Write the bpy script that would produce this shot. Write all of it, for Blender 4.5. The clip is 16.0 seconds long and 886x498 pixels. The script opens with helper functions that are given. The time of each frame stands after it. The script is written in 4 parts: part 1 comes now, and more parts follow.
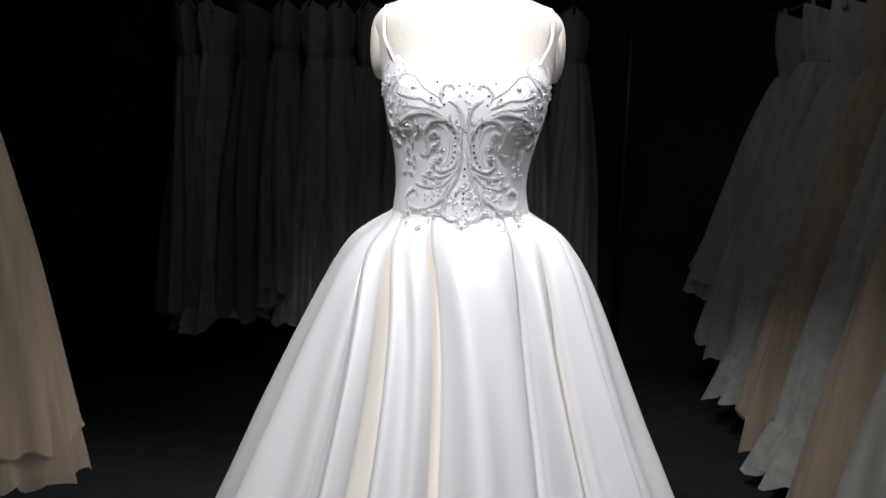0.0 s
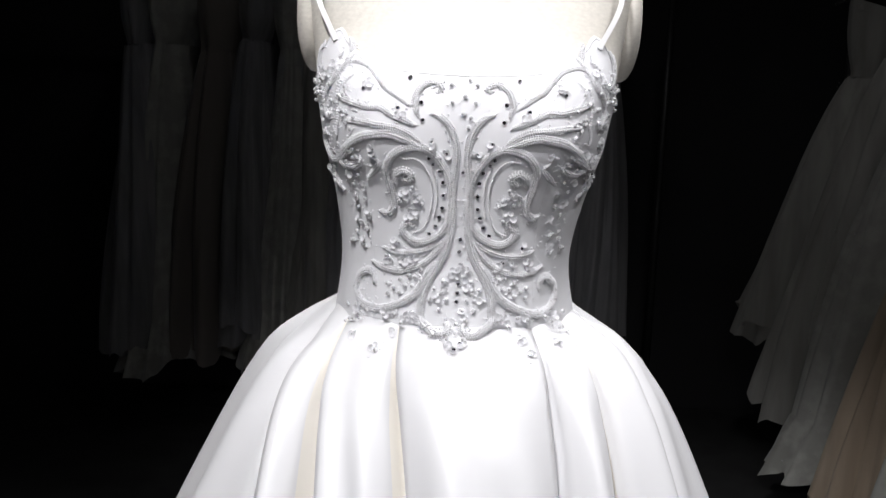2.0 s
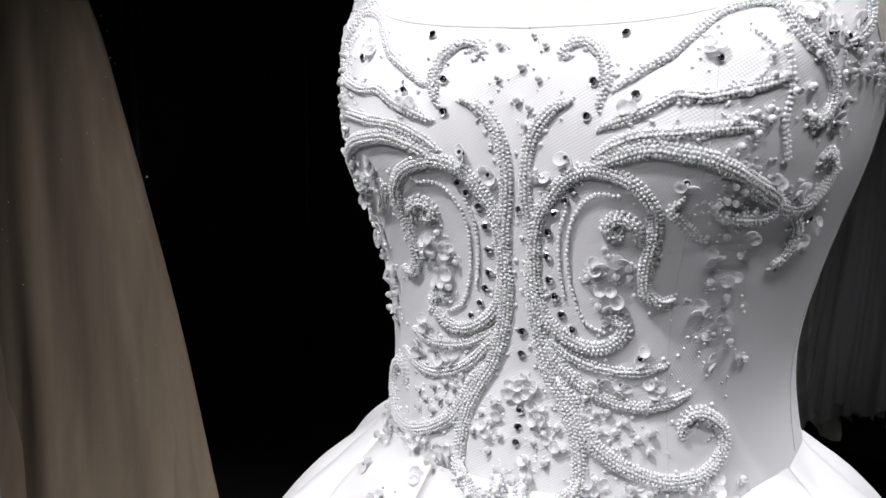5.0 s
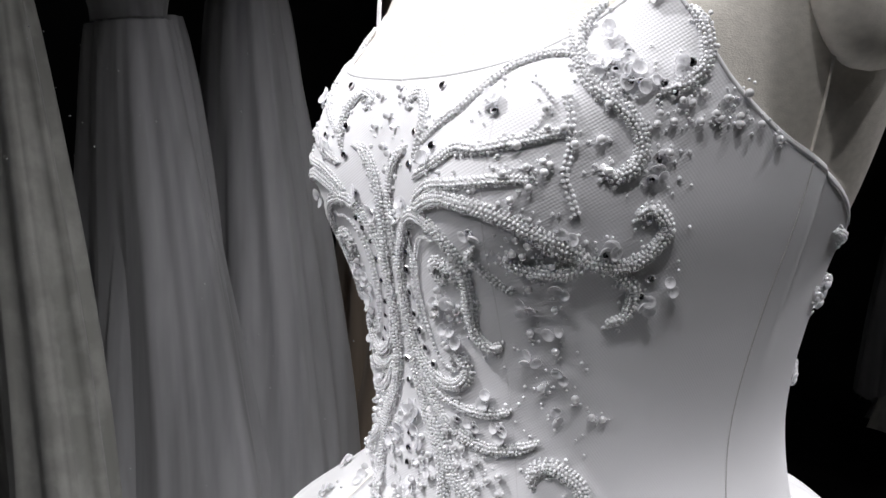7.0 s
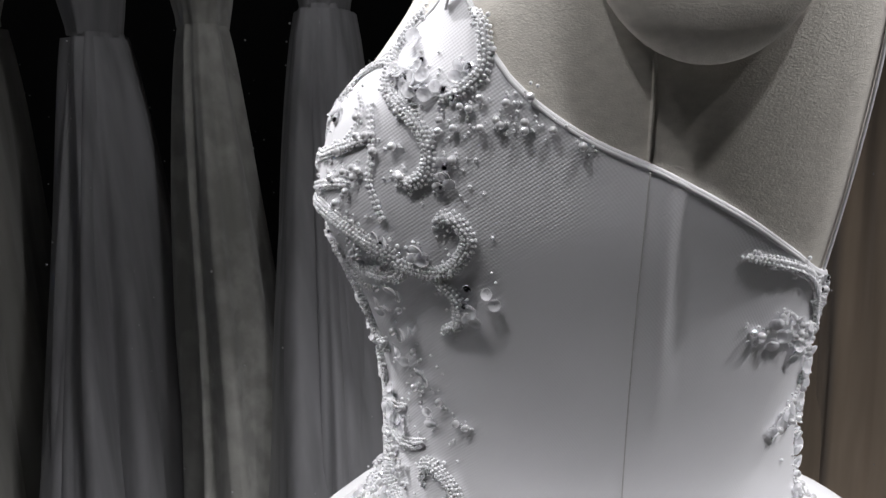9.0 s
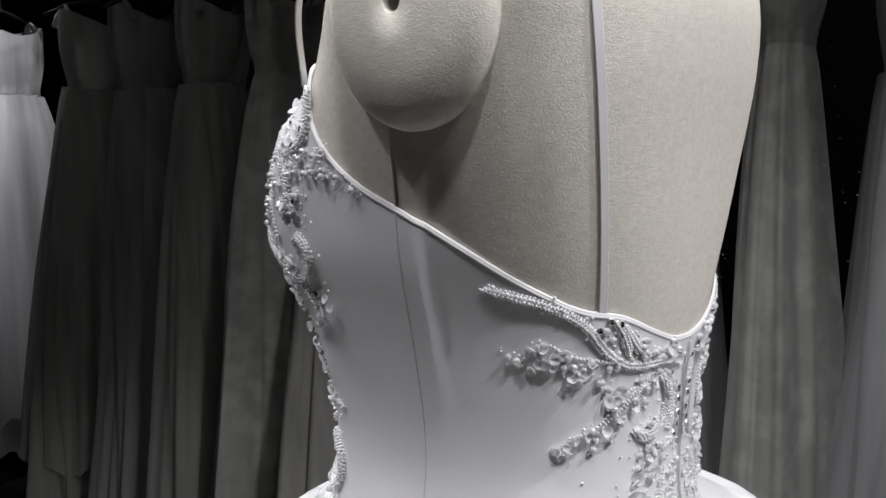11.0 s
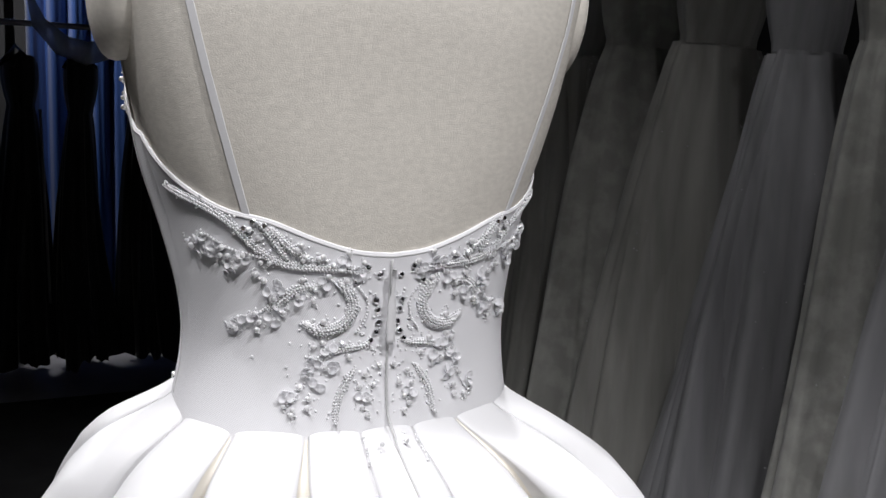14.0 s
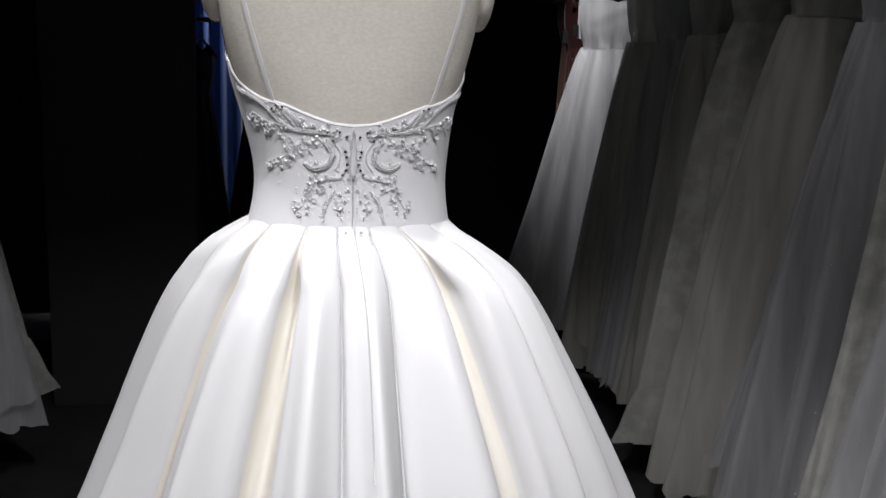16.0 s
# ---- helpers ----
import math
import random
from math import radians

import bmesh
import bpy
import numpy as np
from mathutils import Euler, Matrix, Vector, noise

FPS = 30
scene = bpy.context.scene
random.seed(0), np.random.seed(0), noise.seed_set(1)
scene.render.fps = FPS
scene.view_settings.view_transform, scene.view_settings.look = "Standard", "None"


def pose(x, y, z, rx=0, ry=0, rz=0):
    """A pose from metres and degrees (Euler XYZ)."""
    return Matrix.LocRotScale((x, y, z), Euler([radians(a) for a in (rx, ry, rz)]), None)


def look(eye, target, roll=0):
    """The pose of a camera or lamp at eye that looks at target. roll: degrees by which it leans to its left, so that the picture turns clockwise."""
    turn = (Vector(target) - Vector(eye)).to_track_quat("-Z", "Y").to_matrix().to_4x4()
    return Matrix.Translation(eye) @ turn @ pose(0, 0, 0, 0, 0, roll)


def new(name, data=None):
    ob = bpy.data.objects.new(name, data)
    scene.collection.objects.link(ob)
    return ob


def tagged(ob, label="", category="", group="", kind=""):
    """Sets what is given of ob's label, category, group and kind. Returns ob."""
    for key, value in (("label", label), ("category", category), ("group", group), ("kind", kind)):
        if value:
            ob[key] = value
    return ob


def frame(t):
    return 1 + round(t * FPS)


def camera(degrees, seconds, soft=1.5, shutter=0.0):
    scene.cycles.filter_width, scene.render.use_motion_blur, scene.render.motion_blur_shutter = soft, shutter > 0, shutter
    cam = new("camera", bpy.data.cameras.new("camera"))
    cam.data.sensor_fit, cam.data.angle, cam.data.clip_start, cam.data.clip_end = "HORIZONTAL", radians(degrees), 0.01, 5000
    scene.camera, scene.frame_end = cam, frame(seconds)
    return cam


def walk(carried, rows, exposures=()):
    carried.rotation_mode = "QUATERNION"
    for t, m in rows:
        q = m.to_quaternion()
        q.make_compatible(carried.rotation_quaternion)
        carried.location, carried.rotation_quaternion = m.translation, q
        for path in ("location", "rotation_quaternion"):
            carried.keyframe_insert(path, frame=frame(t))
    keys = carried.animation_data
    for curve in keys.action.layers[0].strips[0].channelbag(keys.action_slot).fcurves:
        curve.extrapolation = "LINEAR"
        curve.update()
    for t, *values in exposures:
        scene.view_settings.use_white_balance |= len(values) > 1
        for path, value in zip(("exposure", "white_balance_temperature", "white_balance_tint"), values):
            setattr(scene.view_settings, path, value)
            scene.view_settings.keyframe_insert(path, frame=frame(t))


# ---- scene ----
cam = camera(52.69, 16.0)
PATH = [
    (0.0, pose(-0.0004, -1.5451, 1.2260, 81.15, -1.61, 1.42)),
    (0.5, pose(0.0075, -1.3492, 1.2492, 81.06, -1.80, 1.56)),
    (1.0, pose(0.0173, -1.1791, 1.2509, 80.97, -1.94, 1.64)),
    (1.5, pose(0.0175, -1.0186, 1.2500, 80.99, -2.02, 1.72)),
    (2.0, pose(0.0071, -0.8842, 1.2454, 80.97, -2.09, 1.87)),
    (2.5, pose(0.0000, -0.7736, 1.2465, 80.91, -2.15, 2.86)),
    (3.0, pose(0.0052, -0.6906, 1.2336, 80.91, -2.06, 4.79)),
    (3.5, pose(0.0273, -0.6291, 1.2324, 80.95, -1.94, 8.30)),
    (6.0, pose(0.2635, -0.4297, 1.2498, 79.90, -0.66, 44.07)),
    (6.5, pose(0.3158, -0.3887, 1.2540, 80.17, -0.62, 51.11)),
    (7.0, pose(0.3782, -0.3360, 1.2655, 80.04, -0.34, 58.87)),
    (7.5, pose(0.4242, -0.2722, 1.2538, 80.06, 0.30, 68.77)),
    (8.0, pose(0.4421, -0.2039, 1.2472, 80.22, 0.55, 76.71)),
    (8.5, pose(0.4600, -0.1294, 1.2610, 80.38, 0.98, 85.45)),
    (9.0, pose(0.4660, -0.0628, 1.2667, 80.35, 1.51, 93.74)),
    (9.5, pose(0.4800, 0.0175, 1.2733, 80.05, 1.89, 101.47)),
    (12.0, pose(0.4400, 0.3424, 1.2678, 83.89, -1.54, 134.71)),
    (12.5, pose(0.3726, 0.3918, 1.2615, 83.29, -1.80, 139.19)),
    (13.0, pose(0.3081, 0.4579, 1.2649, 82.86, -2.10, 143.78)),
    (13.5, pose(0.2485, 0.5103, 1.2731, 81.34, -2.02, 150.39)),
    (14.0, pose(0.2021, 0.5793, 1.2522, 81.30, -2.14, 154.78)),
    (14.5, pose(0.1752, 0.7019, 1.2600, 80.62, -2.25, 157.25)),
    (15.0, pose(0.1589, 0.8081, 1.2317, 80.47, -2.27, 159.88)),
    (15.5, pose(0.1141, 0.9283, 1.2038, 80.58, -1.64, 164.73)),
    (16.0, pose(0.0770, 1.0526, 1.1968, 80.51, -1.63, 169.86)),
]
walk(cam, PATH)

# ---- world and light ----
world = bpy.data.worlds.new("world")
scene.world = world
world.use_nodes = True
world.node_tree.nodes["Background"].inputs[0].default_value = (0.06, 0.075, 0.1, 1)
world.node_tree.nodes["Background"].inputs[1].default_value = 0.05


def spot(eye, target, watts, degrees, blend, radius, colour=(0.985, 0.97, 1.0)):
    data = bpy.data.lights.new("spot_and_fill", "SPOT")
    data.energy, data.color = watts, colour
    data.spot_size, data.spot_blend, data.shadow_soft_size = radians(degrees), blend, radius
    ob = new("spot_and_fill", data)
    ob.matrix_world = look(eye, target)
    return ob


SPOTS = [
    ((-0.52, -1.3, 2.95), (0.0, 0.0, 1.0), 198, 40, 0.6, 0.06),
    # low frontal fill, unseen, added to brighten the bodice
    ((-0.1, -1.95, 2.5), (0.0, 0.0, 1.1), 46, 34, 0.6, 0.12),
    # front right fill, unseen, added too
    ((0.75, -1.2, 3.0), (0.03, 0.0, 1.0), 34, 40, 0.6, 0.06),
    ((0.95, -0.6, 3.0), (0.08, 0.0, 1.08), 60, 38, 0.6, 0.06),
    ((0.95, 0.6, 3.0), (0.08, 0.0, 1.08), 60, 38, 0.6, 0.06),
    ((-0.5, 1.55, 2.85), (0.0, 0.0, 1.12), 120, 40, 0.6, 0.05),
    ((0.45, 1.45, 2.85), (0.0, 0.0, 1.12), 102, 40, 0.6, 0.05),
    # seven unseen lamps added to brighten the hanging gowns
    ((-0.7, -2.1, 3.05), (-1.3, -2.72, 1.2), 290, 27, 1.0, 0.04),
    ((0.6, 0.15, 3.05), (-1.15, 0.35, 0.0), 155, 44, 1.0, 0.05),
    ((-0.35, -1.3, 3.05), (-1.4, -0.9, 1.0), 6.5, 110, 0.9, 0.05),
    ((-0.35, 0.35, 3.05), (-1.25, -1.0, 0.2), 48, 46, 1.0, 0.06),
    ((0.3, -2.3, 3.05), (1.25, -1.6, 0.9), 6, 90, 0.9, 0.05),
    ((0.5, 0.9, 3.05), (1.3, 1.2, 0.9), 12, 100, 0.8, 0.05),
    ((-0.4, 1.5, 3.05), (-0.4, 2.4, 0.9), 3.0, 100, 0.8, 0.05),
    # unseen lamp added beyond the window to brighten the curtains
    ((0.2, -4.14, 2.75), (0.2, -4.34, 1.7), 130.0, 62, 0.8, 0.05),
]
for s in SPOTS:
    spot(*s)


# ---- materials ----
def material(name, colour, rough=0.6, metal=0.0, spec=0.5, vary=0.06, scale=6.0, grain=0.0, grain_scale=200.0,
             sheen=0.0, trans=0.0, ior=1.45, random_tint=0.0, thin=0.0, coat=0.0, stretch=(1, 1, 1)):
    """A node material: colour with broad variation, fine bump, and what else is asked for."""
    m = bpy.data.materials.new(name)
    m.use_nodes = True
    nt = m.node_tree
    b = nt.nodes["Principled BSDF"]
    b.inputs["Roughness"].default_value = rough
    b.inputs["Metallic"].default_value = metal
    b.inputs["Specular IOR Level"].default_value = spec
    b.inputs["IOR"].default_value = ior
    b.inputs["Transmission Weight"].default_value = trans
    b.inputs["Sheen Weight"].default_value = sheen
    b.inputs["Coat Weight"].default_value = coat
    tc = nt.nodes.new("ShaderNodeTexCoord")
    mp = nt.nodes.new("ShaderNodeMapping")
    mp.inputs["Scale"].default_value = stretch
    nt.links.new(tc.outputs["Object"], mp.inputs["Vector"])
    n1 = nt.nodes.new("ShaderNodeTexNoise")
    n1.inputs["Scale"].default_value = scale
    n1.inputs["Detail"].default_value = 4
    nt.links.new(mp.outputs[0], n1.inputs["Vector"])
    ramp = nt.nodes.new("ShaderNodeMapRange")
    ramp.inputs["From Min"].default_value, ramp.inputs["From Max"].default_value = 0.3, 0.7
    ramp.inputs["To Min"].default_value, ramp.inputs["To Max"].default_value = 1 - vary, 1 + vary
    nt.links.new(n1.outputs["Fac"], ramp.inputs["Value"])
    mul = nt.nodes.new("ShaderNodeVectorMath")
    mul.operation = "SCALE"
    mul.inputs[0].default_value = colour
    nt.links.new(ramp.outputs[0], mul.inputs["Scale"])
    last = mul.outputs[0]
    if random_tint:
        info = nt.nodes.new("ShaderNodeObjectInfo")
        r2 = nt.nodes.new("ShaderNodeMapRange")
        r2.inputs["To Min"].default_value, r2.inputs["To Max"].default_value = 1 - random_tint, 1 + random_tint
        nt.links.new(info.outputs["Random"], r2.inputs["Value"])
        m2 = nt.nodes.new("ShaderNodeVectorMath")
        m2.operation = "SCALE"
        nt.links.new(last, m2.inputs[0])
        nt.links.new(r2.outputs[0], m2.inputs["Scale"])
        last = m2.outputs[0]
    nt.links.new(last, b.inputs["Base Color"])
    if grain:
        n2 = nt.nodes.new("ShaderNodeTexNoise")
        n2.inputs["Scale"].default_value = grain_scale
        n2.inputs["Detail"].default_value = 3
        nt.links.new(mp.outputs[0], n2.inputs["Vector"])
        bump = nt.nodes.new("ShaderNodeBump")
        bump.inputs["Strength"].default_value = grain
        bump.inputs["Distance"].default_value = 0.001
        nt.links.new(n2.outputs["Fac"], bump.inputs["Height"])
        nt.links.new(bump.outputs[0], b.inputs["Normal"])
    if thin:
        tr = nt.nodes.new("ShaderNodeBsdfTranslucent")
        nt.links.new(last, tr.inputs["Color"])
        mix = nt.nodes.new("ShaderNodeMixShader")
        mix.inputs[0].default_value = thin
        nt.links.new(b.outputs[0], mix.inputs[1])
        nt.links.new(tr.outputs[0], mix.inputs[2])
        nt.links.new(mix.outputs[0], nt.nodes["Material Output"].inputs["Surface"])
    return m


def weave_bump(m, period, strength):
    """A fine twill relief on a cloth whose UV map is in metres: a strong diagonal rib crossed by a weak one."""
    nt = m.node_tree
    b = nt.nodes["Principled BSDF"]
    tc = nt.nodes.new("ShaderNodeTexCoord")
    height = None
    for turn, weight in ((55, 1.0), (-35, 0.45)):
        mp = nt.nodes.new("ShaderNodeMapping")
        mp.inputs["Rotation"].default_value = (0, 0, radians(turn))
        nt.links.new(tc.outputs["UV"], mp.inputs["Vector"])
        w = nt.nodes.new("ShaderNodeTexWave")
        w.wave_type, w.bands_direction = "BANDS", "X"
        w.inputs["Scale"].default_value = 0.314 / period
        nt.links.new(mp.outputs[0], w.inputs["Vector"])
        add = nt.nodes.new("ShaderNodeMath")
        add.operation = "MULTIPLY_ADD"
        add.inputs[1].default_value = weight
        add.inputs[2].default_value = 0.0
        nt.links.new(w.outputs["Fac"], add.inputs[0])
        if height is not None:
            nt.links.new(height, add.inputs[2])
        height = add.outputs[0]
    bump = nt.nodes.new("ShaderNodeBump")
    bump.inputs["Strength"].default_value = strength
    bump.inputs["Distance"].default_value = 0.0003
    nt.links.new(height, bump.inputs["Height"])
    nt.links.new(bump.outputs[0], b.inputs["Normal"])
    return m


def silver_lined(m, share):
    """Some of the beads are silver-lined: bead by bead, another metal share and gloss."""
    nt = m.node_tree
    b = nt.nodes["Principled BSDF"]
    geo = nt.nodes.new("ShaderNodeNewGeometry")
    for name, a, c, lo, hi in (("Metallic", 1 - share, 1.0, 0.0, 0.5), ("Roughness", 0.0, 1.0, 0.06, 0.26)):
        r = nt.nodes.new("ShaderNodeMapRange")
        r.inputs["From Min"].default_value, r.inputs["From Max"].default_value = a, c
        r.inputs["To Min"].default_value, r.inputs["To Max"].default_value = lo, hi
        nt.links.new(geo.outputs["Random Per Island"], r.inputs["Value"])
        nt.links.new(r.outputs[0], b.inputs[name])


SATIN = material("white_satin", (0.69, 0.69, 0.697), rough=0.34, spec=0.5, vary=0.015, scale=5)
SATIN_BODICE = weave_bump(material("bodice_twill", (0.78, 0.78, 0.795), rough=0.5, spec=0.4, vary=0.02, scale=14), 0.0012, 0.25)
# satin inside the pleats, its warm shade put into the colour
FOLD_SHADE = material("cream_fold_shade", (0.76, 0.73, 0.665), rough=0.6, vary=0.03)
LINEN = material("form_linen", (0.645, 0.615, 0.553), rough=0.9, spec=0.2, vary=0.07, scale=260, grain=0.3, grain_scale=1200, stretch=(0.8, 0.8, 1.5))
BEAD = material("glass_bead", (0.95, 0.95, 0.96), rough=0.15, spec=0.8, vary=0.03, scale=900, thin=0.3, ior=1.55, coat=0.4)
silver_lined(BEAD, 0.14)
PEARL = material("pearl", (0.9, 0.9, 0.91), rough=0.12, metal=0.5, spec=0.8, vary=0.02)
CRYSTAL = material("dark_crystal", (0.7, 0.7, 0.73), rough=0.05, metal=1.0, vary=0.1, scale=900)
SILVER = material("silver_setting", (0.8, 0.8, 0.82), rough=0.28, metal=1.0, vary=0.1, scale=400)
SEQUIN = material("clear_sequin", (0.94, 0.94, 0.95), rough=0.1, spec=0.9, vary=0.03, thin=0.6)
THREAD = material("grey_thread", (0.52, 0.51, 0.5), rough=0.9, vary=0.1, scale=200)
ZIP = material("zip_tape", (0.5, 0.5, 0.5), rough=0.5, vary=0.05, scale=300)
WALL = material("charcoal_paint", (0.018, 0.018, 0.019), rough=0.8, vary=0.2, scale=3, grain=0.3, grain_scale=80)
PARTITION = material("grey_paint", (0.022, 0.022, 0.024), rough=0.75, vary=0.12, scale=3, grain=0.3, grain_scale=80)
CEIL = material("black_ceiling", (0.012, 0.012, 0.012), rough=0.9, vary=0.15, scale=2)
CARPET = material("dark_carpet", (0.016, 0.016, 0.016), rough=0.95, vary=0.35, scale=9, grain=1.0, grain_scale=600)
PALE_TILE = material("pale_tile", (0.33, 0.33, 0.34), rough=0.35, vary=0.08, scale=4)
STEEL = material("brushed_steel", (0.35, 0.35, 0.36), rough=0.35, metal=1.0, vary=0.1, scale=40)
BLACK_METAL = material("black_metal", (0.03, 0.03, 0.03), rough=0.45, metal=0.6, vary=0.2, scale=40)


def hung_cloth(name, colour, thin=0.25, rough=0.75, sheer=0.0):
    """Soft hanging cloth; sheer lets what lies behind show through the net, unevenly where layers gather."""
    m = material(name, colour, rough=rough, spec=0.25, vary=0.12, scale=5, grain=0.25, grain_scale=160, sheen=0.3, thin=thin,
                 stretch=(1, 1, 0.25), random_tint=0.06)
    if sheer:
        nt = m.node_tree
        out = nt.nodes["Material Output"].inputs["Surface"]
        cloth = out.links[0].from_socket
        tc = nt.nodes.new("ShaderNodeTexCoord")
        mp = nt.nodes.new("ShaderNodeMapping")
        mp.inputs["Scale"].default_value = (9, 9, 0.7)
        nt.links.new(tc.outputs["Object"], mp.inputs["Vector"])
        n = nt.nodes.new("ShaderNodeTexNoise")
        n.inputs["Scale"].default_value, n.inputs["Detail"].default_value = 2.0, 3
        nt.links.new(mp.outputs[0], n.inputs["Vector"])
        r = nt.nodes.new("ShaderNodeMapRange")
        r.inputs["From Min"].default_value, r.inputs["From Max"].default_value = 0.35, 0.65
        r.inputs["To Min"].default_value, r.inputs["To Max"].default_value = sheer * 0.45, sheer
        nt.links.new(n.outputs["Fac"], r.inputs["Value"])
        clear = nt.nodes.new("ShaderNodeBsdfTransparent")
        mix = nt.nodes.new("ShaderNodeMixShader")
        nt.links.new(r.outputs[0], mix.inputs[0])
        nt.links.new(cloth, mix.inputs[1])
        nt.links.new(clear.outputs[0], mix.inputs[2])
        nt.links.new(mix.outputs[0], out)
    return m


def lace_cloth(name, colour):
    """Tulle with raised, paler sprays of lace over it."""
    m = hung_cloth(name, colour, thin=0.15, sheer=0.2)
    nt = m.node_tree
    b = nt.nodes["Principled BSDF"]
    src = b.inputs["Base Color"].links[0].from_socket
    tc = nt.nodes.new("ShaderNodeTexCoord")
    v = nt.nodes.new("ShaderNodeTexVoronoi")
    v.feature, v.inputs["Scale"].default_value = "SMOOTH_F1", 26
    n = nt.nodes.new("ShaderNodeTexNoise")
    n.inputs["Scale"].default_value, n.inputs["Detail"].default_value = 45, 5
    nt.links.new(tc.outputs["Object"], n.inputs["Vector"])
    nt.links.new(n.outputs["Color"], v.inputs["Vector"])
    big = nt.nodes.new("ShaderNodeTexNoise")
    big.inputs["Scale"].default_value, big.inputs["Detail"].default_value = 19, 8
    nt.links.new(tc.outputs["Object"], big.inputs["Vector"])
    th = nt.nodes.new("ShaderNodeMapRange")
    th.inputs["From Min"].default_value, th.inputs["From Max"].default_value = 0.44, 0.62
    nt.links.new(big.outputs["Fac"], th.inputs["Value"])
    mix = nt.nodes.new("ShaderNodeMix")
    mix.data_type = "RGBA"
    nt.links.new(th.outputs[0], mix.inputs["Factor"])
    nt.links.new(src, mix.inputs["A"])
    mix.inputs["B"].default_value = (*[min(1, c * 1.3) for c in colour], 1)
    nt.links.new(mix.outputs["Result"], b.inputs["Base Color"])
    bump = nt.nodes.new("ShaderNodeBump")
    bump.inputs["Strength"].default_value, bump.inputs["Distance"].default_value = 0.5, 0.003
    add = nt.nodes.new("ShaderNodeMath")
    add.operation = "MULTIPLY"
    nt.links.new(th.outputs[0], add.inputs[0])
    nt.links.new(n.outputs["Fac"], add.inputs[1])
    nt.links.new(add.outputs[0], bump.inputs["Height"])
    nt.links.new(bump.outputs[0], b.inputs["Normal"])
    return m


CLOTHS = {
    "white tulle": hung_cloth("white_tulle", (0.48, 0.48, 0.49), sheer=0.45),
    "ivory tulle": hung_cloth("ivory_tulle", (0.42, 0.415, 0.385), sheer=0.45),
    "grey tulle": hung_cloth("grey_tulle", (0.35, 0.35, 0.362), sheer=0.45),
    "champagne tulle": hung_cloth("champagne_tulle", (0.46, 0.37, 0.28), sheer=0.45),
    "ivory lace": lace_cloth("ivory_lace", (0.33, 0.33, 0.305)),
    "rust satin": hung_cloth("rust_satin", (0.07, 0.036, 0.026), rough=0.5),
    "red satin": hung_cloth("red_satin", (0.035, 0.004, 0.004), rough=0.5),
    "black satin": hung_cloth("black_satin", (0.012, 0.012, 0.014), rough=0.5, thin=0.05),
    "taupe satin": hung_cloth("taupe_satin", (0.2, 0.18, 0.16), rough=0.5),
}


# ---- mesh helpers ----
def mesh_object(name, verts, faces, mat, parent=None, label="", smooth=True):
    me = bpy.data.meshes.new(name)
    me.from_pydata([tuple(v) for v in verts], [], faces)
    if smooth:
        me.polygons.foreach_set("use_smooth", [True] * len(me.polygons))
    for m in mat if isinstance(mat, (list, tuple)) else [mat]:
        me.materials.append(m)
    ob = new(name, me)
    if parent:
        ob.parent = parent
    if label:
        ob["label"] = label
    return ob


def part(name, bm, mat, parent=None, label="", smooth=False):
    me = bpy.data.meshes.new(name)
    bm.to_mesh(me)
    bm.free()
    if smooth:
        me.polygons.foreach_set("use_smooth", [True] * len(me.polygons))
    me.materials.append(mat)
    ob = new(name, me)
    if parent:
        ob.parent = parent
    if label:
        ob["label"] = label
    return ob


def box_bm(x0, x1, y0, y1, z0, z1, bevel=0.0):
    bm = bmesh.new()
    bmesh.ops.create_cube(bm, size=1, matrix=Matrix.LocRotScale(((x0 + x1) / 2, (y0 + y1) / 2, (z0 + z1) / 2), None, (x1 - x0, y1 - y0, z1 - z0)))
    if bevel:
        bmesh.ops.bevel(bm, geom=bm.edges[:], offset=bevel, segments=2, affect="EDGES")
    return bm


def grid_faces(rows, cols, wrap):
    out = []
    for i in range(rows - 1):
        for j in range(cols if wrap else cols - 1):
            k = (j + 1) % cols
            out.append((i * cols + j, i * cols + k, (i + 1) * cols + k, (i + 1) * cols + j))
    return out


def tube(points, radius, sides=8, closed_ends=True):
    """A round tube along a line of points: verts and faces. radius: one or one for each point."""
    pts = [Vector(p) for p in points]
    rs = radius if isinstance(radius, (list, tuple)) else [radius] * len(pts)
    verts, up = [], None
    for i, p in enumerate(pts):
        d = (pts[min(i + 1, len(pts) - 1)] - pts[max(i - 1, 0)]).normalized()
        if up is None:
            up = d.orthogonal().normalized()
        up = (up - d * up.dot(d)).normalized()
        side = d.cross(up)
        for k in range(sides):
            a = 2 * math.pi * k / sides
            verts.append(p + (up * math.cos(a) + side * math.sin(a)) * rs[i])
    faces = grid_faces(len(pts), sides, True)
    if closed_ends:
        faces.append(tuple(reversed(range(sides))))
        faces.append(tuple(range((len(pts) - 1) * sides, len(pts) * sides)))
    return verts, faces


def empty(name, m=None):
    ob = new(name)
    if m is not None:
        ob.matrix_world = m
    return ob


# ---- room ----
X0, X1, Y0, Y1, H = -2.2, 1.95, -4.0, 2.85, 3.1


def structure(name, bm, mat, label):
    return tagged(part(name, bm, mat), label, kind="structure", category=name.split("_")[0])


